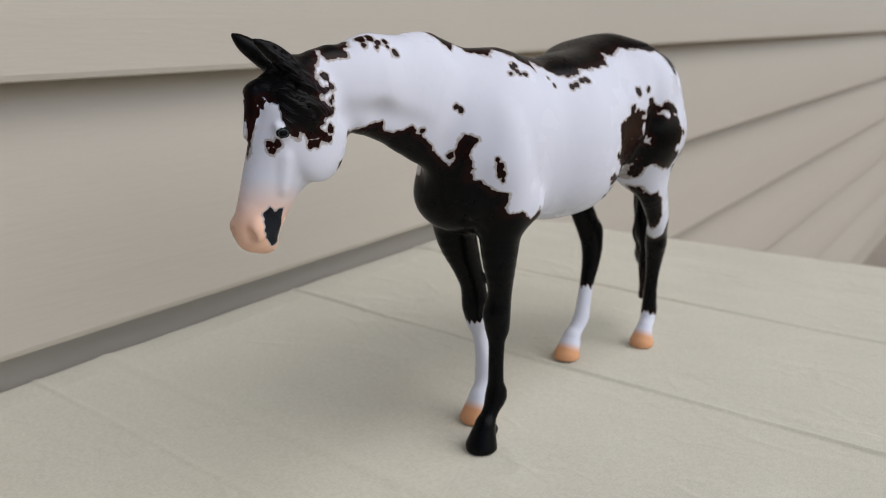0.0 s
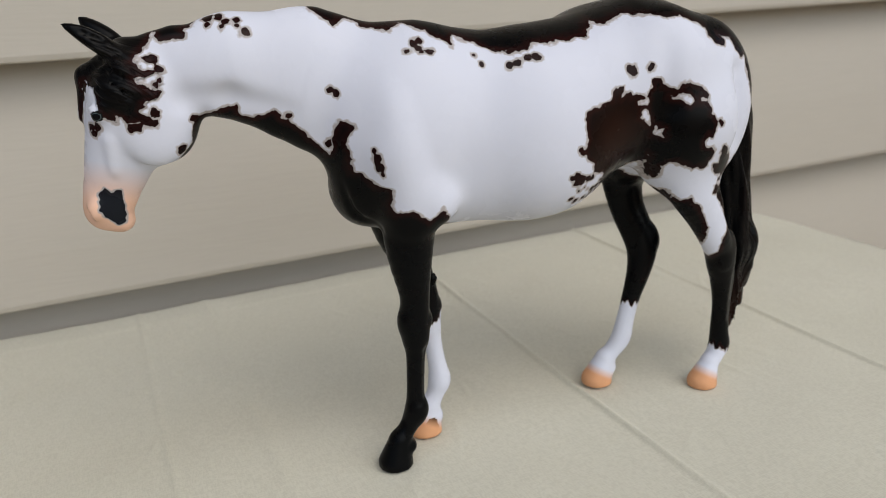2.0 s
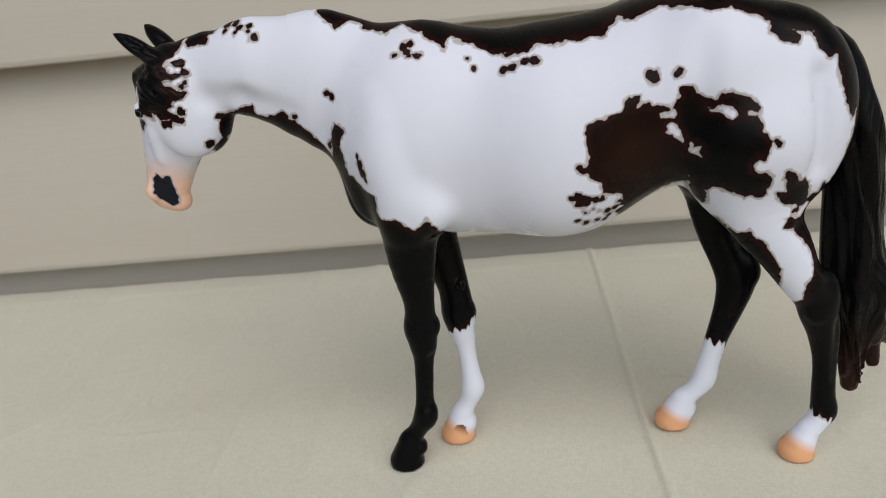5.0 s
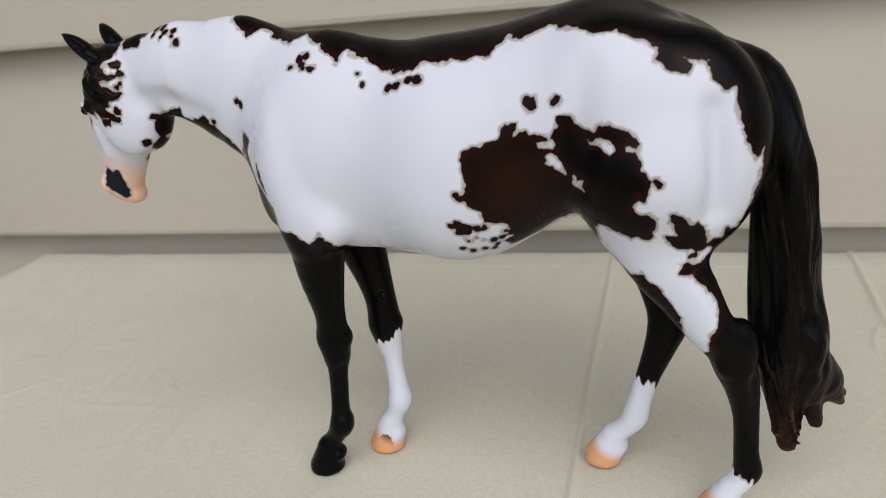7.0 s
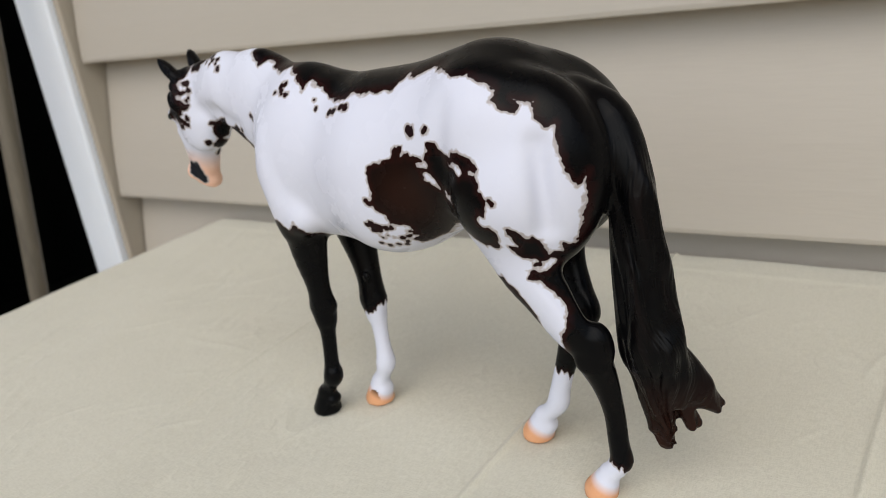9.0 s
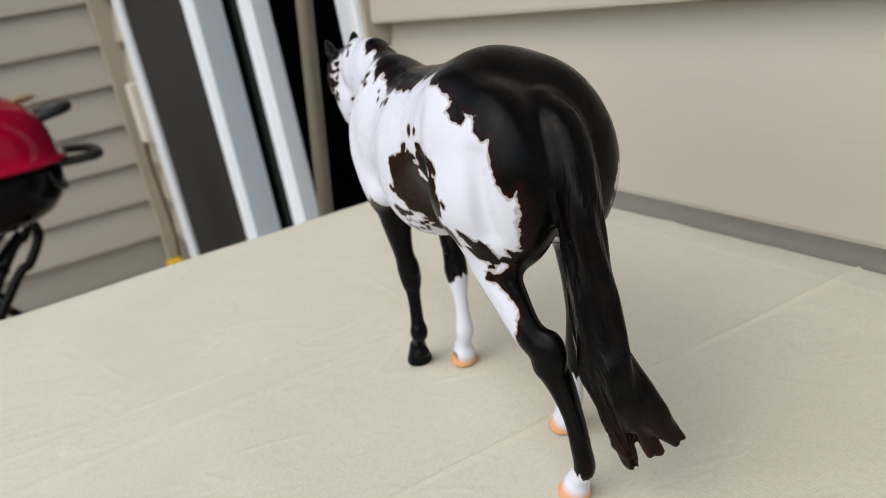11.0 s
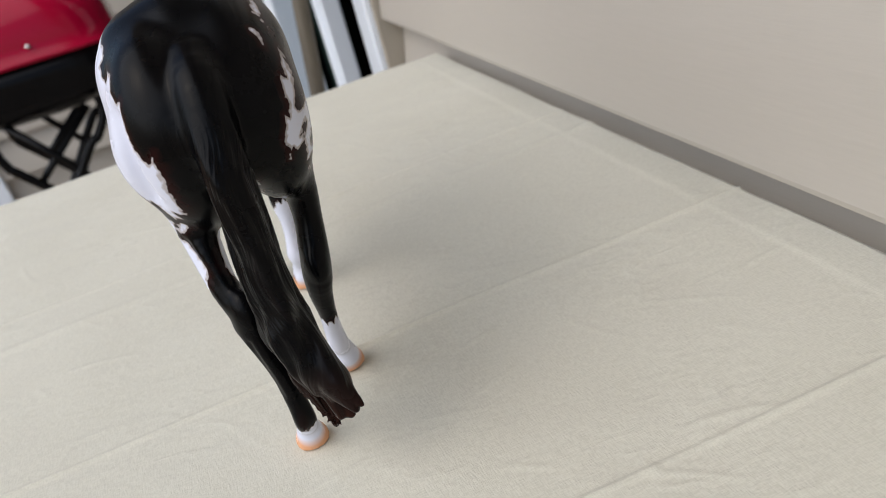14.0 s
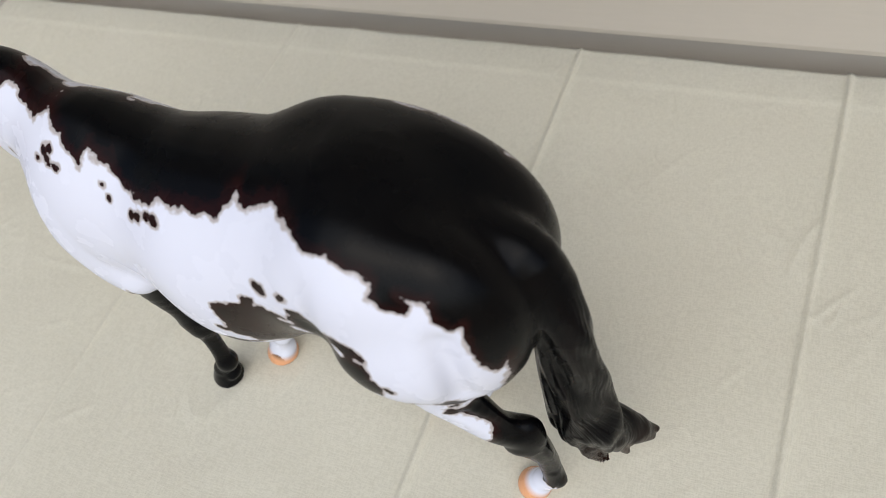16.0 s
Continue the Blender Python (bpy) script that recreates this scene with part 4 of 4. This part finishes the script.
LIGHT_RIGHT = [(393.3, 216.6, 181.1, 1.9), (395.6, 216.3, 181, 2.0), (398, 215.9, 180.9, 2.1), (399.8, 216.2, 180.4, 2.1), (401.5, 216.4, 179.8, 2.1), (403.8, 216.3, 179.3, 2.1), (406.1, 216.2, 178.7, 2.1), (408, 216, 178.2, 2.1), (410, 215.8, 177.7, 2.1), (411.7, 215.8, 177, 2.1), (413.3, 215.7, 176.4, 2.2), (415.3, 215.4, 175.8, 1.9), (415.9, 214.2, 176.7, 1.7), (417.6, 216.4, 173.6, 1.6), (419, 217.2, 171, 1.5), (420.2, 217.8, 168.6, 1.5), (427, 210.6, 172.8, 1.2), (427.5, 211.5, 171.3, 1.4), (428.7, 212, 169.6, 1.4), (429.9, 212.3, 167.9, 1.3), (430.4, 212.8, 166.4, 0.1), (424, 214.5, 117, 1.4), (305, 205, 180, 1.9)]
# dark patch by the nostril, in the same quarter view
NOSE = [(-8.9, 131.8), (-7.5, 133.1), (-6.4, 134.1), (-5.5, 133.2), (-4.7, 131.9), (-3.5, 132.9), (-2, 133), (-1.2, 131.5), (-1.7, 129.2), (-2.6, 127.2), (-2.5, 125.2), (-4.6, 122.3), (-5.4, 119.8), (-6.4, 119.2), (-7.6, 121.5), (-8.5, 125.7), (-8.1, 127.6), (-8.4, 129)]
# light patch on the far haunch, in the rear view (y, z)
RIGHT = [(213.3, 157.3), (214.4, 156.3), (215.3, 154.9), (215.4, 158.3), (216.6, 161.6), (217, 164.7), (218, 163.1), (218.3, 158), (218.5, 155.5), (218.4, 154.3), (217.9, 151.9), (216.9, 149.2), (215.8, 145.4), (216.1, 142.5), (217.9, 141.9), (219.6, 142.6), (220.6, 145), (221.9, 141.7), (225, 138), (225, 122), (218.5, 119), (217.4, 121.5), (216.5, 123), (213.8, 122.1), (214.5, 127.9), (214.4, 130.7), (210.4, 129.6), (208.9, 131.8), (207.1, 127.9), (207.6, 133.1), (206.8, 135.5), (208.4, 138.6), (209.7, 144.2), (211.2, 142.7), (212.7, 147.3), (212.8, 151.5), (213, 154.7)]
RIGHT_DARK = [[(214.7, 132.6), (217.5, 136), (216.8, 137.3), (214.8, 136.1), (213.7, 133.7)], [(217.9, 125.3), (219.4, 128), (219.4, 131), (218.1, 128.5)]]


def spots(v, rows):
    """Distance in mm from each vertex to the nearest round spot."""
    d = np.full(len(v), 99.0)
    for x, y, z, r in rows:
        d = np.minimum(d, np.sqrt(((v - np.array((x, y, z))) ** 2).sum(1)) - r)
    return d


def patch(x, z, outline):
    """Signed distance in mm to a closed outline in the side view, negative within."""
    p = np.array(outline, float)
    q = np.roll(p, -1, 0)
    best = np.full(len(x), 1e6)
    inside = np.zeros(len(x), bool)
    for (ax, az), (bx, bz) in zip(p, q):
        ex, ez = bx - ax, bz - az
        t = np.clip(((x - ax) * ex + (z - az) * ez) / (ex * ex + ez * ez + 1e-9), 0, 1)
        best = np.minimum(best, (x - ax - t * ex) ** 2 + (z - az - t * ez) ** 2)
        if az != bz:
            inside ^= ((az > z) != (bz > z)) & (x < (bx - ax) * (z - az) / (bz - az) + ax)
    return np.where(inside, -1.0, 1.0) * np.sqrt(best)


def paint(v):
    """coat < 0 is dark; all in mm."""
    mm = v * 1000
    x, y, z = mm.T
    middle = np.interp(x, (165, 200, 225, 285, 480), (219, 212, 208, 196, 189))
    d = np.minimum(patch(x, z - 0.8 * np.clip((350 - x) / 20, 0, 1), BACK), patch(x, z, RUMP))
    cap = patch(0.76 * x - 0.65 * y, z, CAP)
    d = np.minimum(d, np.minimum(np.minimum(patch(x, z, CHEST), np.where(x < 205, np.where((z < 171) & (x < 175), np.maximum(cap, 210.6 - y), cap), 99)), patch(x, z, CREST)))
    flank = np.minimum(patch(x, z, FLANK), patch(x, z, HAUNCH))
    for notch in NOTCHES:
        flank = np.maximum(flank, 0.3 - patch(x, z, notch))
    flank = np.minimum(np.minimum(flank, patch(x, z, THIGH)), patch(x, z, THIGH_BACK))
    d = np.minimum(d, np.where(y < middle + 8, flank, 99))
    # near hind leg: dark but for a slanting white stripe
    leg = np.where(x > 384, z - 109, 99)
    d = np.where(y < 192, np.minimum(d, np.maximum(leg, -patch(x, z, STRIPE))), d)
    for rows in (NECK_SPOTS, CREST_SPOTS, WITHERS_SPOTS, BODY_SPOTS, BELLY_SPOTS, FACE_SPOTS):
        d = np.minimum(d, spots(mm, rows))
    d = np.where((y < 218) & (x < 200), np.minimum(d, 1.5 * np.maximum(patch(0.76 * x - 0.65 * y, z, NOSE), x - 178.2)), d)
    # the far side behind the withers is dark with a few light patches
    far = np.minimum(d, np.maximum(middle + 3 - y, 318 - x))
    d = np.maximum(far, -spots(mm, LIGHT_RIGHT))
    d = np.where((y > 202) & (x > 405), np.maximum(d, 0.3 - patch(y, z, RIGHT)), d)
    for hole in RIGHT_DARK:
        d = np.where((y > 210) & (x > 405), np.minimum(d, patch(y, z, hole)), d)
    # socks, their upper edges drawn out in points
    rag = 2.2 * np.abs(np.sin(1.1 * x + 0.9 * y)) + 1.2 * np.sin(2.3 * y - 0.7 * x)
    d = np.where((x > 280) & (x < 313) & (y > 199) & (z < 90), np.maximum(d, 56 - z + 0.5 * (x - 296) + rag), d)
    d = np.where((x > 370) & (x < 420) & (y > 193) & (z < 90), np.maximum(d, 42 - z - 0.3 * (x - 402) + rag), d)
    d = np.where((x > 415) & (x < 449) & (y < 190) & (z < 40), np.maximum(d, 20 - z - 0.5 * (x - 437) + rag), d)
    pink = np.clip(1.75 - np.sqrt((x - 173) ** 2 + (y - 219) ** 2 + (z - 121) ** 2) / 14.5, 0, 1)
    toe = x - np.where(x < 340, 290.5, np.where(x < 412, 386, 431))
    hoof = np.clip((11.5 - z - 0.55 * toe) / 5, 0, 1) * (z < 18) * (np.hypot(x - 268, y - 186) > 14)
    eye = np.clip(1 - np.sqrt((x - 173.8) ** 2 + (y - 202.4) ** 2 + (1.45 * (z - 160.8)) ** 2) / 2.6, 0, 1)
    bay = 0.8 * np.clip((62 - z) / 32, 0, 1) * np.clip((x - 443) / 6, 0, 1)
    # brown shows through in the flank patch
    bay = np.maximum(bay, 0.6 * np.clip(1.3 - np.sqrt(((x - 363) / 16) ** 2 + ((z - 136) / 18) ** 2), 0, 1) * (y < 180))
    # no pale rim round the forelock
    plain = np.clip((179.5 - x) / 2, 0, 1) * np.clip((z - 162) / 2, 0, 1) * np.clip((y - 204) / 2, 0, 1)
    # combed hair: across and along the locks of the tail and of the mane
    core = np.interp(z, (72, 100, 136, 159, 170), (449, 449, 446, 436.5, 425))
    tail = np.clip((x - core + 2.5) / 3, 0, 1) * np.clip((12 - np.abs(y - 183)) / 3 + np.clip((75 - z) / 10, 0, 9), 0, 1) * np.clip((158 - z) / 24, 0, 1)
    turn = np.arctan2(y - 182.8 - 0.06 * np.clip(70 - z, 0, 99), x - 439 - 0.22 * np.clip(75 - z, 0, 99) - 0.1 * np.clip(150 - z, 0, 90))
    mane = 0.45 * np.clip((199 - x) / 3, 0, 1) * np.clip((187 - z) / 4, 0, 1) * np.clip((z - 161) / 3, 0, 1) * np.clip((x - 172) / 3, 0, 1) * (x < 210)
    far = 0.79 * (x - 190) - 0.61 * (z - 172)
    across = np.where(x > 300, turn * 9 + 1.3 * np.sin(z / 14) + 0.8 * np.sin(z / 6.5), 1.5 * (0.61 * (x - 190) + 0.79 * (z - 172)) + 0.012 * far * far + 1.6 * np.sin(far / 3.5 + 0.4 * (z - 172)) + 0.9 * np.sin(0.9 * (y - 200)))
    along = np.where(x > 300, z, far)
    return d, pink, hoof, eye, bay, np.maximum(tail, mane) * (d < 0.3), across, along, plain


def build_horse():
    field = horse_field(0.0009)
    v, q = field.skin()
    # relax the grid steps, in and out so that nothing shrinks
    count = np.bincount(q.ravel(), minlength=len(v))[:, None]
    for pull in (0.6, -0.62) * 3:
        face = v[q].sum(1)
        near = np.stack([np.bincount(q.ravel(), np.repeat(face[:, i], 4), len(v)) for i in range(3)], 1)
        v = v + pull * ((near - v * count) / (3 * count) - v)
    me = bpy.data.meshes.new("horse_figurine")
    me.vertices.add(len(v))
    me.vertices.foreach_set("co", v.astype(np.float32).ravel())
    me.loops.add(q.size)
    me.loops.foreach_set("vertex_index", q.astype(np.int32).ravel())
    me.polygons.add(len(q))
    me.polygons.foreach_set("loop_start", np.arange(0, q.size, 4, dtype=np.int32))
    me.polygons.foreach_set("use_smooth", np.ones(len(q), bool))
    me.update(calc_edges=True)
    me.validate()
    for name, values in zip(("coat", "pink", "hoof", "eye", "bay", "hair", "across", "along", "plain"), paint(v)):
        a = me.attributes.new(name, "FLOAT", "POINT")
        a.data.foreach_set("value", values.astype(np.float32))
    me.materials.append(coat_material())
    ob = new("horse_figurine", me)
    tagged(ob, "glossy black and white pinto horse figurine standing on the tablecloth", "figurine")


build_horse()


# ---- the portable grill on its folding legs ----
def build_grill():
    grill = empty("portable_grill", (-1.5, -0.2, GROUND))
    tagged(grill, "portable charcoal grill with a red enamel lid and black bowl", "grill")
    cx, cy = -1.5, -0.1525
    hx, hy = 0.20, 0.242

    def add(name, bm, mat, label="", smooth=True, parent=None):
        ob = part(name, bm, mat, None, label, smooth)
        ob.parent = parent or grill
        ob.matrix_parent_inverse = Matrix.Translation(grill.location).inverted()
        return ob

    def shell(levels):
        """Rounded-rectangle rings: (z, half x, half y, corner)."""
        bm = bmesh.new()
        rings = []
        for z, a, b, c in levels:
            ring = []
            for qx, qy, a0 in ((1, 1, 0), (-1, 1, 90), (-1, -1, 180), (1, -1, 270)):
                for k in range(9):
                    t = radians(a0 + k * 90 / 8)
                    ring.append(bm.verts.new((cx + qx * (a - c) + c * math.cos(t), cy + qy * (b - c) + c * math.sin(t), z)))
            rings.append(ring)
        for r0, r1 in zip(rings, rings[1:]):
            n = len(r0)
            for k in range(n):
                bm.faces.new((r0[k], r0[(k + 1) % n], r1[(k + 1) % n], r1[k]))
        bm.faces.new(rings[0][::-1])
        bm.faces.new(rings[-1])
        bmesh.ops.recalc_face_normals(bm, faces=bm.faces[:])
        return bm

    add("lid", shell([(-0.041, hx + 0.010, hy + 0.012, 0.10), (-0.036, hx + 0.014, hy + 0.016, 0.10), (-0.030, hx + 0.011, hy + 0.013, 0.10), (-0.026, hx + 0.001, hy + 0.001, 0.10), (0.0, hx, hy, 0.105), (0.03, hx - 0.003, hy - 0.004, 0.11), (0.055, hx - 0.010, hy - 0.012, 0.115), (0.08, hx - 0.023, hy - 0.027, 0.12), (0.10, hx - 0.041, hy - 0.048, 0.12), (0.114, hx - 0.062, hy - 0.070, 0.11), (0.121, hx - 0.076, hy - 0.084, 0.10), (0.133, hx - 0.095, hy - 0.104, 0.085), (0.141, hx - 0.115, hy - 0.13, 0.07), (0.145, 0.04, 0.08, 0.035)]), red_enamel, "shiny red enamel lid")
    add("bowl", shell([(-0.184, hx - 0.11, hy - 0.12, 0.08), (-0.178, hx - 0.07, hy - 0.08, 0.11), (-0.158, hx - 0.036, hy - 0.044, 0.12), (-0.128, hx - 0.014, hy - 0.018, 0.12), (-0.09, hx - 0.004, hy - 0.004, 0.12), (-0.044, hx, hy, 0.11), (-0.043, hx - 0.02, hy - 0.02, 0.09)]), black_paint, "glossy black bowl")
    for y, z in ((-0.100, -0.005), (-0.230, -0.017)):
        add("screw", tube([(cx + hx - 0.004, y, z), (cx + hx + 0.006, y, z)], 0.0055, 12), chrome, "bright screw head")
    for y, z in ((-0.287, -0.078), (-0.298, -0.057)):
        add("screw", tube([(cx + hx - 0.025, y, z), (cx + hx + 0.002, y, z)], 0.0055, 12), chrome, "bright screw head")
    end = cy + hy
    add("end_handle", tube(bend([(cx + 0.115, end - 0.02, -0.050), (cx + 0.11, end + 0.045, -0.054), (cx + 0.075, end + 0.082, -0.058), (cx, end + 0.092, -0.060), (cx - 0.075, end + 0.082, -0.058), (cx - 0.11, end + 0.045, -0.054), (cx - 0.115, end - 0.02, -0.050)]), 0.0115, 12), black_plastic, "black loop handle")
    add("lid_handle", tube(bend([(cx + 0.075, end - 0.045, 0.052), (cx + 0.075, end + 0.015, 0.062), (cx + 0.05, end + 0.048, 0.066), (cx, end + 0.055, 0.067), (cx - 0.05, end + 0.048, 0.066), (cx - 0.075, end + 0.015, 0.062), (cx - 0.075, end - 0.045, 0.052)]), 0.0125, 12), black_plastic, "black lid handle")
    # rim of the draught opening in the bowl's end
    add("vent_rim", tube(bend([(cx + 0.165, end - 0.042, -0.048), (cx + 0.15, end - 0.032, -0.085), (cx + 0.11, end - 0.012, -0.108), (cx, end - 0.006, -0.114), (cx - 0.11, end - 0.012, -0.108), (cx - 0.15, end - 0.032, -0.085), (cx - 0.165, end - 0.042, -0.048)]), 0.007, 10), black_plastic, "raised rim of the draught opening")
    add("vent", box(cx - 0.022, cy - 0.075, 0.1445, cx + 0.022, cy + 0.035, 0.149, 0.002), black_plastic, "dark slotted lid vent")
    # two crossed pairs of bent tube legs
    for x, s in ((cx + 0.13, 0.026), (cx - 0.13, -0.026)):
        add("leg", tube(bend([(x, cy - 0.133, -0.165), (x, cy - 0.136, -0.20), (x, cy - 0.126, -0.262), (x, cy - 0.085, -0.318), (x, cy + 0.23, GROUND + 0.012)], 6), 0.0115, 12), black_paint)
        add("leg", tube(bend([(x + s, cy + 0.138, -0.165), (x + s, cy + 0.138, -0.20), (x + s, cy + 0.10, -0.255), (x + s, cy + 0.043, -0.307), (x + s, cy - 0.26, GROUND + 0.012)], 6), 0.0115, 12), black_paint)
        add("brace", tube([(x + s * 0.5, cy - 0.085, -0.166), (x + s * 0.5, cy + 0.016, -0.308), (x + s * 0.5, cy + 0.035, -0.335)], 0.0095, 10), black_paint)
        add("brace", tube([(x - s * 0.5, cy + 0.104, -0.185), (x - s * 0.5, cy - 0.044, -0.304), (x - s * 0.5, cy - 0.07, -0.326)], 0.0095, 10), black_paint)
    for y in (cy - 0.26, cy + 0.23):
        add("foot_bar", tube([(cx - 0.16, y, GROUND + 0.0135), (cx + 0.17, y, GROUND + 0.0135)], 0.0115, 12), black_paint)


build_grill()


def build_dry_leaf():
    bm = bmesh.new()
    rows = []
    for i in range(7):
        u = i / 6
        w = 0.016 * math.sin(math.pi * min(0.97, u + 0.08)) * (1 + 0.25 * (-1) ** i)
        z = 0.012 * math.sin(2.4 * u) + 0.004 * math.sin(9 * u)
        rows.append([bm.verts.new((0.06 * u - 0.03, k * w, z + 0.006 * k * k)) for k in (-1, -0.5, 0, 0.5, 1)])
    for a, q in zip(rows, rows[1:]):
        for k in range(4):
            bm.faces.new((a[k], q[k], q[k + 1], a[k + 1]))
    leaf = part("dry_leaf", bm, straw, smooth=True)
    thick = leaf.modifiers.new("thickness", "SOLIDIFY")
    thick.thickness = 0.0008
    leaf.matrix_world = pose(-1.45, 0.058, 0.094, -35, 0, 70)
    tagged(leaf, "curled dry brown leaf lying on the grill lid", "leaf")


build_dry_leaf()


def build_corner_things():
    tagged(part("outlet_box", box(-2.43, WALL - 0.030, -0.19, -2.345, WALL + 0.012, 0.025, 0.008), cream_plastic), "cream plastic weatherproof outlet box on the siding", "outlet box")
    tagged(part("extension_cord", tube(bend([(-2.41, WALL - 0.02, -0.185), (-2.42, WALL - 0.024, -0.27), (-2.395, WALL - 0.022, -0.42), (-2.39, WALL - 0.02, -0.56), (-2.37, WALL - 0.035, GROUND + 0.05)]), 0.007, 8), brown_rubber, smooth=True), "brown outdoor cord hanging from the outlet box", "cord")
    plug = empty("yellow_plug", (-2.33, WALL - 0.06, GROUND))
    tagged(plug, "bright yellow plug block lying on the patio", "plug")
    part("body", box(-0.035, -0.03, 0.0, 0.035, 0.03, 0.085, 0.012), yellow_plastic, plug)
    part("socket", tube([(0, -0.034, 0.05), (0, -0.029, 0.05)], 0.02, 12), black_plastic, plug)


build_corner_things()


# ---- lawn litter and trees ----
def build_litter():
    rng = random.Random(4)
    bm = bmesh.new()
    for k in range(5200):
        r = 0.9 + 7.5 * rng.random() ** 1.6
        a = rng.uniform(radians(150), radians(262))
        x, y = -0.9 + r * math.cos(a), -0.55 + r * math.sin(a)
        if y > -0.66 and x > SIDE - 0.2:
            continue
        if y > -0.5:
            continue
        s = rng.uniform(0.012, 0.034)
        m = pose(x, y, GROUND - 0.015 + 0.02 * rng.random(), rng.uniform(-35, 35), rng.uniform(-35, 35), rng.uniform(0, 360))
        q = [bm.verts.new(m @ Vector(c)) for c in ((-s, 0, 0), (-s * 0.2, -s * 0.6, 0.006), (s, 0, 0), (-s * 0.2, s * 0.6, 0.008))]
        bm.faces.new(q)
    tagged(part("fallen_leaves", bm, litter), "brown and rust fallen leaves scattered over the lawn", "leaves", kind="stuff")
    bm = bmesh.new()
    for k in range(26000):
        r = 0.8 + 9.0 * rng.random() ** 1.5
        a = rng.uniform(radians(150), radians(262))
        x, y = -0.9 + r * math.cos(a), -0.55 + r * math.sin(a)
        if y > -0.64:
            continue
        h = rng.uniform(0.02, 0.06)
        w = 0.003 + 0.0006 * r
        t = rng.uniform(0, math.tau)
        ox, oy = rng.uniform(-0.04, 0.04), rng.uniform(-0.04, 0.04)
        z = GROUND - 0.04 + 0.01 * max(0.0, math.hypot(x + 1, y + 1.5) - 6)
        dx, dy = w * math.cos(t), w * math.sin(t)
        bm.faces.new([bm.verts.new(c) for c in ((x - dx, y - dy, z), (x + dx, y + dy, z), (x + ox, y + oy, z + h + 0.02))])
    tagged(part("dry_grass", bm, straw), "dry straw-coloured autumn grass of the lawn", "grass", kind="stuff")


build_litter()


def make_tree(seed, height, leaf_mat, label, limbs=16, leaves=620, bushy=False):
    """A tapered trunk with limbs and twigs; a bushy one carries leaves down to the ground."""
    rng = random.Random(seed)
    tree = empty("tree")
    bm = bmesh.new()
    lean = rng.uniform(-0.06, 0.06)
    top = Vector((lean * height, 0, height * 0.9))
    thick = 0.018 if bushy else 0.02
    tube(bend([(0, 0, -0.3), (lean * height * 0.3, 0.01 * height, height * 0.35), top], 5), 0, 7, bm, [thick * height * (1 - 0.09 * k) for k in range(11)])
    ends = []
    for k in range(limbs):
        u = k / limbs
        h = height * ((0.03 if bushy else 0.16) + 0.74 * u)
        a = k * 2.4 + rng.uniform(-0.4, 0.4)
        l = height * rng.uniform(0.2, 0.36) * (1.1 - 0.6 * u)
        p0 = Vector((lean * h, 0, h))
        p1 = p0 + Vector((math.cos(a) * l * 0.5, math.sin(a) * l * 0.5, l * 0.35))
        p2 = p0 + Vector((math.cos(a) * l, math.sin(a) * l, l * (0.5 if bushy else 0.9)))
        tube([p0, p1, p2], 0, 5, bm, [0.008 * height, 0.005 * height, 0.002 * height])
        for q in range(3):
            t = p1 + (p2 - p1) * rng.random()
            e = t + Vector((rng.uniform(-1, 1), rng.uniform(-1, 1), rng.uniform(0.3, 1.2))) * l * 0.4
            tube([t, e], 0, 4, bm, [0.0028 * height, 0.001 * height])
            ends.append(e)
        ends += [p1, p2, (p1 + p2) / 2]
    part("trunk", bm, bark, tree, smooth=True)
    bm = bmesh.new()
    spread = 0.07 if bushy else 0.05
    for k in range(leaves):
        c = rng.choice(ends) + Vector((rng.gauss(0, 1), rng.gauss(0, 1), rng.gauss(0, 0.8))) * height * spread
        c.z = abs(c.z)
        s = rng.uniform(0.04, 0.1)
        m = Matrix.Translation(c) @ Euler((rng.uniform(0, 3), rng.uniform(0, 3), rng.uniform(0, 6))).to_matrix().to_4x4()
        bm.faces.new([bm.verts.new(m @ Vector(q)) for q in ((-s, 0, 0), (0, -s * 0.6, 0), (s, 0, 0.1 * s), (0, s * 0.6, 0))])
    part("crown", bm, leaf_mat, tree)
    return tagged(tree, label, "tree", "trees along the field")


def build_trees():
    rng = random.Random(11)
    gold = make_tree(1, 2.3, leaves_gold, "golden orange autumn tree at the field's edge", 26, 2600, True)
    olive = make_tree(3, 2.7, leaves_green, "olive-brown and yellow autumn tree at the field's edge", 26, 2600, True)
    low = make_tree(6, 1.0, leaves_yellow, "low bright yellow shrub at the field's edge", 18, 700, True)
    bare = make_tree(2, 6.5, leaves_brown, "nearly bare grey tree at the field's edge", 34, 420)
    thin = make_tree(5, 5.0, leaves_brown, "nearly bare grey tree at the field's edge", 26, 300)
    used = set()

    def plant(src, a, r):
        x, y = 0.8 + r * math.cos(radians(a)), 0.2 + r * math.sin(radians(a))
        z = GROUND - 0.05 + 0.01 * max(0.0, min(54.0, math.hypot(x + 1, y + 1.5) - 6))
        m = pose(x, y, z, 0, 0, rng.uniform(0, 360))
        if src.name in used:
            copy_thing(src, m)
        else:
            used.add(src.name)
            src.matrix_basis = m

    for k in range(22):
        plant((gold, olive, low, gold, low)[k % 5], 184 + k * 2.6 + rng.uniform(-0.9, 0.9), 37 + rng.uniform(-1.5, 1.5))
    for k in range(26):
        plant((bare, thin)[k % 2], 184 + k * 2.2 + rng.uniform(-0.9, 0.9), 42 + rng.uniform(-2, 3))
    for k in range(12):
        plant(low, 186 + k * 4.6 + rng.uniform(-1.5, 1.5), 35.5 + rng.uniform(-0.5, 0.5))


build_trees()
